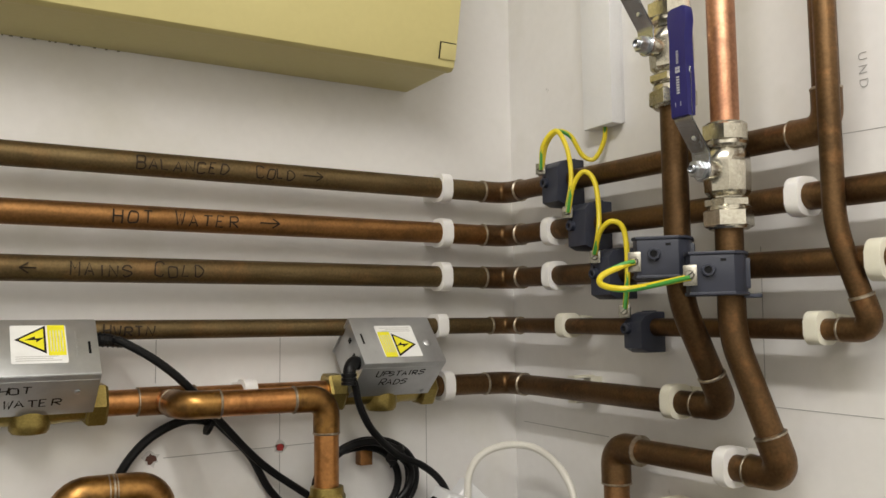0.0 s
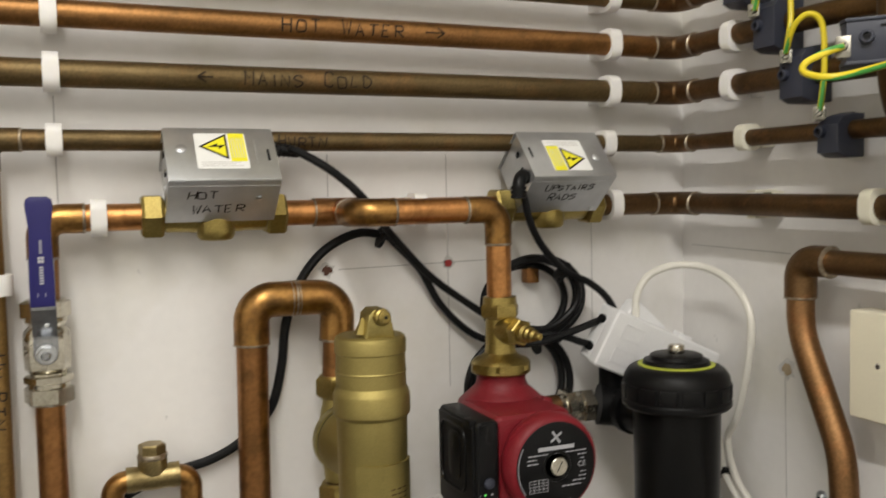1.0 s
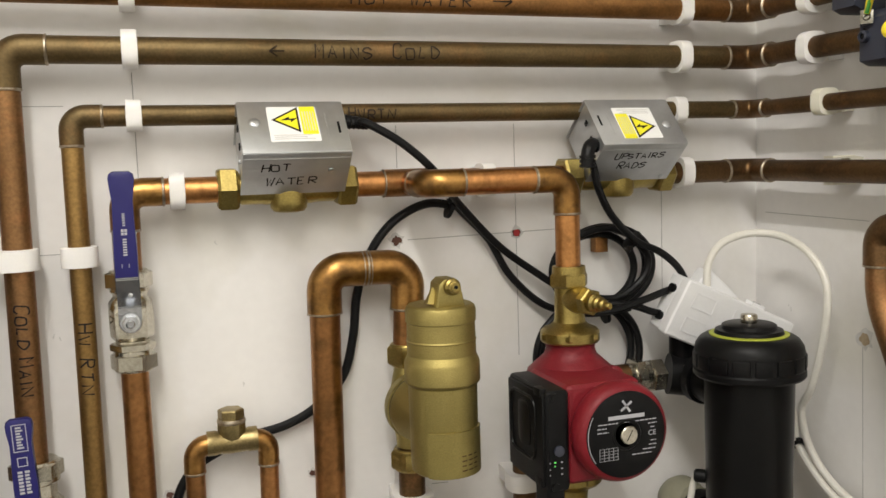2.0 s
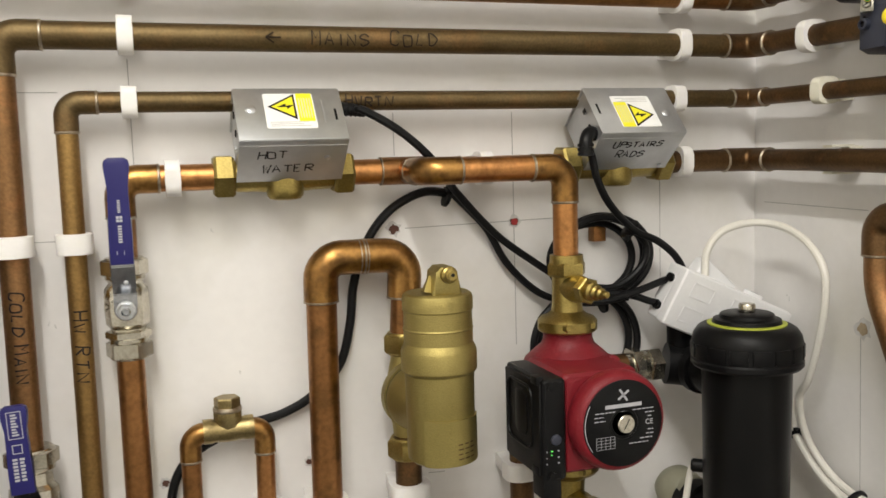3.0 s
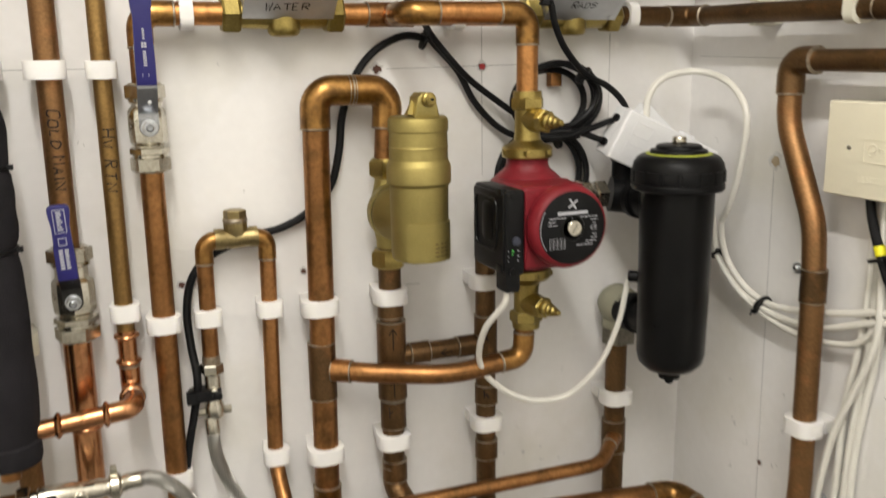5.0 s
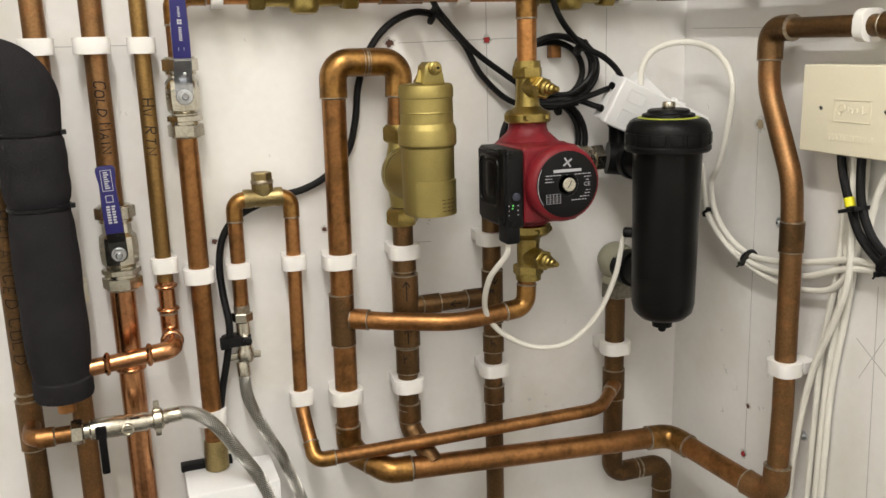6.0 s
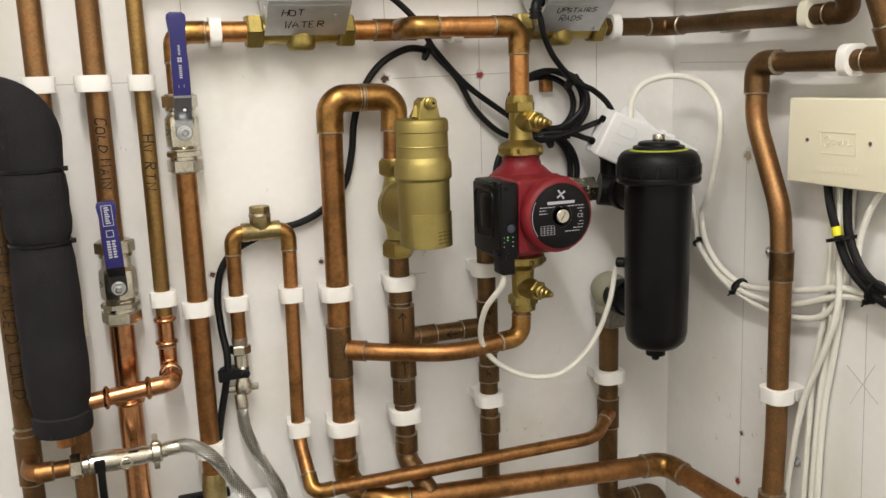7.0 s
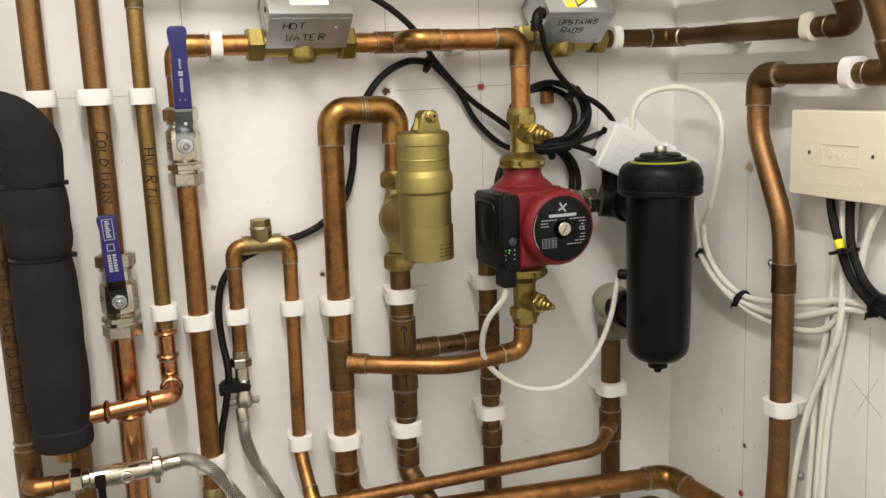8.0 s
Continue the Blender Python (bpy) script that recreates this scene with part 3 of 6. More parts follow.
sleeve(back, (-0.374, -0.045, 1.018), UP, 0.028, 0.0150, COPPER_DARK)
sleeve(riser, (-0.151, -0.042, 0.998), UP, 0.052, 0.0168, COPPER_DARK, "tee")
sleeve(riser, (-0.164, -0.059, 0.997), (-0.75, -0.66, -0.15), 0.028, 0.0105, COPPER_MID, "tee_branch")
sleeve(flow, (-0.042, -0.322, 1.298), UP, 0.042, 0.0150, COPPER_DARK)
sleeve(flow, (-0.564, -0.045, 1.5485), ALONG, 0.008, 0.0178, COPPER_ELBOW)
ring(balanced, (-1.052, -0.04, 1.13), UP, 0.014)
sleeve(balanced, (-1.052, -0.04, 1.085), UP, 0.07, 0.0145, COPPER_DARK, "tee")
part("brass_socket", lathe([(0.0148, 0.972), (0.0172, 0.974), (0.0172, 1.000), (0.0162, 1.003), (0.0160, 1.016), (0.0148, 1.018)], (-0.815, -0.04, 0), UP, 20), BRASS_AGED, zone, "aged brass socket")
bead(cold_low, (-0.918, -0.04, 1.145), UP, 0.0165)
press = pipe("shiny new press-fit copper pipe with beaded joints", [(-0.861, -0.038, 1.262), (-0.861, -0.038, 1.186), (-0.860, -0.098, 1.182), (-0.985, -0.104, 1.172)], 0.0112, COPPER_NEW, "ee")
for at, ax in (((-0.861, -0.037, 1.255), UP), ((-0.861, -0.037, 1.222), UP), ((-0.861, -0.066, 1.184), DEEP), ((-0.892, -0.0995, 1.1795), ALONG), ((-0.945, -0.102, 1.1753), ALONG)):
    bead(press, at, ax, 0.0112)


def zone_valve(x, words, flip, label):
    """A motorised zone valve: brass body on the pipe under a tilted steel powerhead."""
    v = thing("zone_valve", (x, -0.04, 1.643), label, "zone valve", "zone valves")
    c = V((x, -0.04, 1.643))
    part("body", lathe([(0.014, -0.066), (0.0150, -0.054), (0.0175, -0.050), (0.0175, -0.030), (0.0185, -0.024), (0.0185, 0.024), (0.0175, 0.030), (0.0175, 0.050), (0.0150, 0.054), (0.014, 0.066)], c, ALONG), BRASS, v)
    part("bonnet", lathe([(0.010, -0.0275), (0.0165, -0.0262), (0.0195, -0.0225), (0.0205, -0.016), (0.0205, 0.012)], c + V((0, -0.004, 0)), UP), BRASS, v)
    for s in (-1, 1):
        part("nut", hexnut(c + ALONG * (s * 0.064), ALONG, 0.0425, 0.022, turn=0.32, bevel=0.003), BRASS, v)
    hx = x + 0.003
    hm = Matrix.Translation((hx, -0.061, 1.685)) @ pose(0, 0, 0, 48.7)
    w, d, h = 0.112, 0.073, 0.064
    head = part("powerhead", block((-w / 2 + 0.002, -d / 2 + 0.002, -h / 2), (w / 2 - 0.002, d / 2 - 0.002, h / 2 - 0.002), 0.0015, hm), GALV, v, "galvanised steel powerhead cover")
    cover = prism(rounded(w, d, 0.002, 2), 0.0016, hm @ Matrix.Translation((0, 0, h / 2 - 0.0016)), 0.0004)
    block((-w / 2, -d / 2 - 0.0004, -h / 2), (w / 2, -d / 2 + 0.0014, h / 2 - 0.001), 0.0006, hm, 2, cover)
    block((-w / 2, d / 2 - 0.0014, -h / 2), (w / 2, d / 2 + 0.0004, h / 2 - 0.001), 0.0006, hm, 2, cover)
    block((-w / 2 + 0.001, -d / 2 - 0.0008, h / 2 - 0.0095), (w / 2 - 0.001, -d / 2 + 0.001, h / 2 - 0.0085), 0.0002, hm, 1, cover)
    part("cover", cover, GALV, v)
    s = -1 if flip else 1
    top = hm @ Matrix.Translation((0, 0, h / 2)) @ pose(0, 0, 0, 0, 0, 180 if flip else 0)
    lm = top @ Matrix.Translation((0.0, 0.003, 0.0003))
    part("warning_label", prism(rounded(0.052, 0.050, 0.002, 3), 0.0003, lm), PAPER, head, "white and yellow electric shock warning label")
    part("yellow_panel", prism(rounded(0.0165, 0.040, 0.001, 2, 0.0165, 0.005), 0.0002, lm @ Matrix.Translation((0, 0, 0.0003))), YELLOW, head)
    tri = [(-0.0225, 0.006), (0.0065, -0.0125), (0.0065, 0.0245)]
    part("triangle_edge", prism(tri, 0.0002, lm @ Matrix.Translation((0, 0, 0.0003))), INK, head)
    g = V((sum(p[0] for p in tri) / 3, sum(p[1] for p in tri) / 3))
    part("triangle_field", prism([(g.x + (a - g.x) * 0.78, g.y + (b - g.y) * 0.78) for a, b in tri], 0.0002, lm @ Matrix.Translation((0, 0, 0.0005))), YELLOW, head)
    bolt = [(-0.0135, 0.0048), (-0.0035, 0.0100), (-0.0035, 0.0070), (0.0050, 0.0082), (-0.0025, 0.0020), (-0.0025, 0.0052)]
    part("shock_symbol", prism(bolt, 0.0002, lm @ Matrix.Translation((0, 0, 0.0007))), INK, head)
    bars = bmesh.new()
    for k in range(5):
        block((0.0105 + k * 0.0028, -0.010, 0.0005), (0.0113 + k * 0.0028, 0.018, 0.0006), 0, lm, 1, bars)
    part("small_print", bars, SCUFF, head)
    fine_print = bmesh.new()
    for k, wide in enumerate((0.020, 0.017, 0.021)):
        block((-0.022, -0.0165 - k * 0.0026, 0.0003), (-0.022 + 2 * wide, -0.0155 - k * 0.0026, 0.0005), 0, lm, 1, fine_print)
    part("fine_print", fine_print, SCUFF, head)
    for y, z in ((-0.012, 0.010), (0.010, 0.014)):
        part("vent_slot", block((-w / 2 - 0.0004, y, z), (-w / 2 + 0.001, y + 0.005, z + 0.006), 0, hm), BLACK, head)
    part("side_screw", flat_on(lathe([(0.0028, 0), (0.0028, 0.0014), (0.001, 0.0018)], (-w / 2, -0.022, 0.004), (-1, 0, 0), 12), hm), STEEL, head)
    part("rivet", flat_on(lathe([(0.0058, 0), (0.0058, 0.0008), (0.0045, 0.0018), (0.001, 0.002)], (-0.040, 0.006, 0), (0, 0, 1), 20), top), GALV, head)
    slot = block((0.046, -0.010, -0.0002), (0.0485, 0.006, 0.0003), 0, top)
    part("slot", slot, BLACK, head)
    press_marks = bmesh.new()
    for k in range(6):
        block((0.034, -0.014 + k * 0.006, 0), (0.036, -0.0105 + k * 0.006, 0.0005), 0.0002, top, 1, press_marks)
    part("stamped_mark", press_marks, GALV, head)
    front = axes(hm @ V((0, -d / 2 - 0.0006, 0)), ALONG, hm.to_3x3() @ V((0, 0, 1)))
    for k, (line, dx, dy, size) in enumerate(words):
        words_on = part("handwriting", flat_on(scrawl(line, size, 1.0, 0.0017), front @ Matrix.Translation((dx, dy, 0)) @ pose(0, 0, 0, 0, 0, 2)), INK, head)
        tagged(words_on, "black marker handwriting", kind="stuff")
    part("screw", flat_on(lathe([(0.003, 0), (0.003, 0.0012), (0.001, 0.0016)], (0.036 if not flip else 0.045, 0.004 if not flip else -0.026, 0), (0, 0, 1), 14), front), STEEL, head)
    return v, hm


hw, hw_m = zone_valve(-0.646, (("HOT", -0.0205, 0.010, 0.0158), ("WATER", -0.003, -0.011, 0.0170)), False, "motorised zone valve with steel head marked hot water")
ur, ur_m = zone_valve(-0.241, (("UPSTAIRS", 0.000, 0.013, 0.0132), ("RADS", -0.004, -0.004, 0.0148)), True, "motorised zone valve with steel head marked upstairs rads")
gl = hw_m @ V((0.056, 0.0243, 0.0133))
part("cable_gland", sweep([gl, gl + V((0.016, -0.001, -0.001)), gl + V((0.030, -0.002, -0.004))], [0.0075, 0.0068, 0.0055], 14), RUBBER, hw, "black ribbed strain relief")
for k in range(5):
    part("gland_rib", lathe([(0.0078 - k * 0.0004, -0.0009), (0.0084 - k * 0.0004, 0), (0.0078 - k * 0.0004, 0.0009)], gl + V((0.005 + k * 0.005, -0.0004 * k, -0.0007 * k)), V((1, -0.06, -0.12)), 16), RUBBER, hw)
gl2 = ur_m @ V((-0.056, -0.022, 0.014))
boot = bmesh.new()
sweep(smooth_path([gl2 + V((0.004, 0, 0)), gl2 + V((-0.006, -0.004, 0.002)), gl2 + V((-0.014, -0.010, -0.006)), gl2 + V((-0.016, -0.012, -0.024))], 5), 0.0078, 14, boot)
for k in range(3):
    lathe([(0.0095, -0.0018), (0.0095, 0.0018)], gl2 + V((-0.0155, -0.0115, -0.012 - k * 0.005)), UP, 14, boot)
part("cable_gland", boot, RUBBER, ur, "black ribbed elbow strain relief")


def ball_valve(at, turn, label, drop=0.052, rise=0.045, lever=0.15, handle="full", r=0.014, tilt=0.0, plate=None, grip_from=0.048, bold=False):
    """A nickel lever ball valve on a vertical pipe; the stem points to local -y."""
    m = pose(*at, 0, 0, turn)
    v = thing("ball_valve", at, label, "valve", "lever ball valves", m)
    k = k_ = r / 0.014
    body = lathe([(0.0165 * k, -drop + 0.006), (0.0170 * k, -0.030), (0.0172 * k, -0.024), (0.0215 * k, -0.019), (0.0222 * k, -0.008), (0.0222 * k, 0.008), (0.0215 * k, 0.018), (0.0172 * k, 0.023), (0.0170 * k, 0.028), (0.0165 * k, rise - 0.006)], (0, 0, 0), UP, 8)
    b = part("body", body, NICKEL, v, local=True)
    part("hexagon", hexnut((0, 0, -0.030), UP, 0.040 * k, 0.009, turn=0.3), NICKEL, v, local=True)
    for z, t in ((-drop, 0.1), (rise, 0.4)):
        part("compression_nut", hexnut((0, 0, z), UP, 0.041 * k, 0.017, turn=t), NICKEL, v, local=True)
        part("collar", lathe([(0.0185 * k, -0.012), (0.0200 * k, -0.010), (0.0200 * k, 0.010), (0.0185 * k, 0.012)], (0, 0, z * 0.96), UP), NICKEL, v, local=True)
    part("stem", lathe([(0.0095, 0.012), (0.0095, 0.030), (0.0075, 0.033)], (0, 0, 0), DEEP, 18), NICKEL, v, local=True)
    swing = Matrix.Rotation(radians(-tilt), 4, "Y")
    w = 0.0225
    prof = [(-0.033, 0.0), (-0.033, 0.016), (-0.055, min(0.046, grip_from + 0.006)), (-0.055, lever * 0.62)]
    arm = bmesh.new()
    rows = []
    for y, z in prof:
        rows.append([arm.verts.new(p) for p in ((-w / 2, y, z), (w / 2, y, z), (w / 2, y - 0.0025, z), (-w / 2, y - 0.0025, z))])
    for p, q in zip(rows, rows[1:]):
        for i in range(4):
            arm.faces.new((p[i], p[(i + 1) % 4], q[(i + 1) % 4], q[i]))
    arm.faces.new(rows[0][::-1]), arm.faces.new(rows[-1])
    bmesh.ops.bevel(arm, geom=[e for e in arm.edges], offset=0.0009, segments=2, affect="EDGES")
    plate = plate or LEVER
    arm.transform(swing)
    lev = part("lever", arm, plate, v, local=True)
    part("lever_eye", lathe([(0.0106, 0.0329), (0.01125, 0.0336), (0.01125, 0.0350), (0.0106, 0.0357)], (0, 0, 0), DEEP, 28), plate, lev, local=True)
    part("washer", lathe([(0.0092, 0.0355), (0.0092, 0.0372), (0.006, 0.0374)], (0, 0, 0), DEEP, 24), STEEL, lev, local=True)
    part("stem_nut", hexnut((0, -0.0415, 0), DEEP, 0.0145, 0.009, turn=0.2), STEEL, lev, local=True)
    part("stem_end", lathe([(0.0046, 0.044), (0.0046, 0.0485), (0.0034, 0.0495), (0.0034, 0.047), (0.0005, 0.047)], (0, 0, 0), DEEP, 16), LEVER, lev, local=True)
    part("stop_pin", lathe([(0.0022, 0.037), (0.0022, 0.0405), (0.0005, 0.041)], (0.002, -0.006, 0.029), DEEP, 12), STEEL, lev, local=True)
    dia = bmesh.new()
    for q in range(4):
        block((-0.0045, -0.0005, 0), (0.0045, 0.0005, 0.0012), 0.0002, axes((-0.0205 * k_, 0, 0), DEEP, UP) @ pose(*((0.0042, 0.0030, 0), (-0.0042, 0.0030, 0), (-0.0042, -0.0030, 0), (0.0042, -0.0030, 0))[q], 0, 0, (-36, 36, -36, 36)[q]), 1, dia)
    part("cast_mark", dia, NICKEL, b, local=True)
    top = lever
    gl_ = top - grip_from
    half = [(0.0110, 0), (0.0108, gl_ * 0.25), (0.0100, gl_ * 0.5), (0.0096, gl_ * 0.72), (0.0114, gl_ * 0.86), (0.0122, gl_ * 0.93), (0.0112, gl_ * 0.975), (0.0075, gl_)]
    outline = half + [(-x, y) for x, y in half[::-1]]
    grip = prism(outline, 0.011, swing @ axes((0, -0.0505, grip_from), ALONG, UP), 0.003)
    part("grip", grip, BLUE, lev, "blue vinyl grip with white print", local=True)
    marks = bmesh.new()
    gm = swing @ axes((0, -0.0617, grip_from), ALONG, UP)
    if bold:
        for lo, hi in (((-0.0065, 0.056), (-0.0058, 0.082)), ((0.0058, 0.056), (0.0065, 0.082)), ((-0.0065, 0.0815), (0.0065, 0.0822)), ((-0.0065, 0.0555), (0.0065, 0.0562)), ((-0.0045, 0.041), (-0.0037, 0.050)), ((0.0037, 0.041), (0.0045, 0.050)), ((-0.0045, 0.0492), (0.0045, 0.0500)), ((-0.0045, 0.0410), (0.0045, 0.0418))):
            block((*lo, 0), (*hi, 0.0003), 0, gm, 1, marks)
        for q in range(8):
            block((-0.0030, 0.0585 + q * 0.0028, 0), (0.0030 - 0.001 * (q % 3), 0.0602 + q * 0.0028, 0.0003), 0, gm, 1, marks)
        for q in range(7):
            block((-0.0055, 0.014 + q * 0.0034, 0), (-0.0012, 0.0162 + q * 0.0034, 0.0003), 0, gm, 1, marks)
            block((0.0008, 0.014 + q * 0.0034, 0), (0.0052 - 0.0008 * (q % 2), 0.0162 + q * 0.0034, 0.0003), 0, gm, 1, marks)
    else:
        block((-0.0040, 0.010, 0), (-0.0035, 0.014, 0.0003), 0, gm, 1, marks)
        block((0.0025, 0.010, 0), (0.0030, 0.014, 0.0003), 0, gm, 1, marks)
        for q in range(7):
            block((-0.0018, 0.022 + q * 0.0025, 0), (0.0018, 0.0235 + q * 0.0025, 0.0003), 0, gm, 1, marks)
        for qx in (-0.0028, 0.0002):
            for qy in (0.042, 0.0452):
                block((qx, qy, 0), (qx + 0.0025, qy + 0.0026, 0.0003), 0, gm, 1, marks)
        for q in range(8):
            block((-0.0012, 0.051 + q * 0.0016, 0), (0.0014, 0.0519 + q * 0.0016, 0.0003), 0, gm, 1, marks)
    part("print", marks, PRINT, lev, "small white printed marks", local=True)
    return v


ball_valve((-0.815, -0.04, 1.513), 0, "nickel lever ball valve, blue grip, below the zone pipe elbow", 0.046, 0.040, 0.152)
ball_valve((-0.916, -0.04, 1.314), 0, "nickel lever ball valve with blue grip on the cold main", 0.046, 0.050, 0.119, r=0.0155, tilt=2.5, plate=BLACKENED, grip_from=0.032, bold=True)
ball_valve((-0.082, -0.473, 1.866), -90, "nickel lever ball valve with blue grip on a riser", 0.045, 0.0375, 0.154)
ball_valve((-0.100, -0.424, 1.998), -90, "nickel lever ball valve high on a riser", 0.050, 0.040, 0.160)


def air_separator():
    """Brass deaerator: a can standing in front of the pipe on a swivel joint."""
    a = V((-0.5135, -0.158, 0))
    s = thing("air_separator", (-0.523, -0.045, 1.33), "matt brass air separator can on the flow pipe", "air separator")
    part("can", lathe([(0.001, 1.3445), (0.031, 1.345), (0.0345, 1.348), (0.0352, 1.353), (0.0358, 1.4365), (0.0372, 1.4385), (0.0386, 1.4395), (0.0392, 1.4410), (0.0392, 1.4595), (0.0384, 1.4625), (0.0364, 1.4665), (0.0356, 1.4685), (0.0356, 1.4820), (0.0364, 1.4830), (0.0356, 1.4845),
                       (0.0352, 1.5015), (0.0364, 1.5025), (0.0364, 1.5140), (0.0352, 1.5180), (0.0325, 1.5200), (0.001, 1.5205)], a, UP, 44), BRASS_MATT, s, angle=18)
    part("vent_lug", prism([(-0.016, 0), (0.016, 0), (0.0125, 0.014), (0.0115, 0.024), (0.006, 0.029), (-0.006, 0.029), (-0.0115, 0.024), (-0.0125, 0.014)], 0.030, axes(a + V((0.002, 0.002, 1.5190)), ALONG, UP), 0.0025), BRASS_MATT, s)
    part("fin", lathe([(0.0085, 0), (0.0010, 0.017)], a + V((-0.014, -0.014, 1.522)), (0.15, 0.1, 1), 4), BRASS_MATT, s)
    part("bleed_screw", lathe([(0.0085, 0.0), (0.0085, 0.006), (0.0062, 0.0075), (0.0062, 0.010), (0.0045, 0.0105), (0.0045, 0.012), (0.002, 0.0121)], a + V((0.003, -0.026, 1.540)), (0.12, -1, 0.05), 20), BRASS, s, "bright brass bleed screw")
    part("bleed_hole", lathe([(0.0018, 0.0), (0.0018, 0.0135)], a + V((0.003, -0.026, 1.540)), (0.12, -1, 0.05), 10), BLACK, s)
    arc = [(0.0374 * math.cos(math.radians(q)), 0.0374 * math.sin(math.radians(q))) for q in range(-135, -10, 8)]
    pad = prism(arc + [(0, 0)], 0.047, Matrix.Translation(a + V((0, 0, 1.3465))), 0.0012)
    part("pad", pad, BRASS_MATT, s)
    stamp = bmesh.new()
    for k in range(4):
        for q in range(3):
            block((-0.003, -0.0376, 1.353 + k * 0.0050), (0.003 - 0.001 * (k % 2), -0.0373, 1.3542 + k * 0.0050), 0, Matrix.Translation(a) @ pose(0, 0, 0, 0, 0, 14 + q * 12), 1, stamp)
    part("stamped_mark", stamp, COPPER_DARK, s)
    c = V((-0.516, -0.045, 1.390))
    part("joint_body", lathe([(0.018, -0.052), (0.019, -0.040), (0.0205, -0.032), (0.0240, -0.012), (0.0240, 0.012), (0.0205, 0.030), (0.019, 0.036), (0.018, 0.050)], c, UP, 32), BRASS_MATT, s)
    part("flange", lathe([(0.030, 0.010), (0.0385, 0.028), (0.0390, 0.040), (0.034, 0.0405), (0.034, 0.0440), (0.0378, 0.0445), (0.0372, 0.054), (0.030, 0.070), (0.026, 0.095)], c + V((0, 0.012, 0)), V((0.06, -1, 0)), 36), BRASS_MATT, s)
    part("flange_seal", lathe([(0.0345, 0.0408), (0.0372, 0.0412), (0.0372, 0.0434), (0.0345, 0.0438)], c + V((0, 0.012, 0)), V((0.06, -1, 0)), 36), RUBBER, s, "dark sealing ring between the flanges")
    for z in (1.446, 1.323):
        part("nut", hexnut((-0.518, -0.045, z), UP, 0.042, 0.022, turn=0.25, bevel=0.003), BRASS, s)
        part("collar", lathe([(0.019, -0.013), (0.0205, -0.011), (0.0205, 0.011), (0.019, 0.013)], (-0.518, -0.045, z), UP), BRASS, s)
    return s


air_separator()


def pump_valve(z, up, label):
    """An isolating pump valve with a union nut and a screw spindle."""
    v = thing("pump_valve", (-0.347, -0.119, z), label, "valve", "pump valves")
    a = UP if up else -UP
    c = V((-0.347, -0.119, z))
    part("union_nut", hexnut(c, a, 0.062, 0.011, turn=0.3, bevel=0.003), BRASS, v)
    part("union_collar", lathe([(0.0315, -0.008), (0.0335, -0.006), (0.0335, 0.004), (0.0300, 0.008), (0.0225, 0.011), (0.0180, 0.015), (0.0168, 0.024), (0.0165, 0.058)], c, a, 32), BRASS, v)
    part("compression_nut", hexnut(c + a * 0.062, a, 0.039, 0.016, turn=0.2, bevel=0.0025), BRASS, v)
    part("olive_cap", lathe([(0.0185, -0.010), (0.0195, 0), (0.0185, 0.011)], c + a * 0.067, a, 28), BRASS, v)
    d = V((0.20, -1, -0.03 if up else 0.0))
    part("bonnet", lathe([(0.0155, 0.006), (0.0155, 0.022), (0.0140, 0.030)], c + a * 0.042, d, 24), BRASS, v)
    part("gland_nut", hexnut(c + a * 0.042 + d.normalized() * 0.034, d, 0.027, 0.012), BRASS, v)
    part("spindle", lathe([(0.0105, 0.040), (0.0105, 0.046), (0.0075, 0.048), (0.0085, 0.053), (0.0065, 0.055), (0.0065, 0.060), (0.0042, 0.062), (0.0042, 0.068), (0.0028, 0.070)], c + a * 0.042, d, 18), BRASS, v)
    return v


pump_valve(1.466, True, "brass pump isolating valve above the red pump")
pump_valve(1.302, False, "brass pump isolating valve below the red pump")


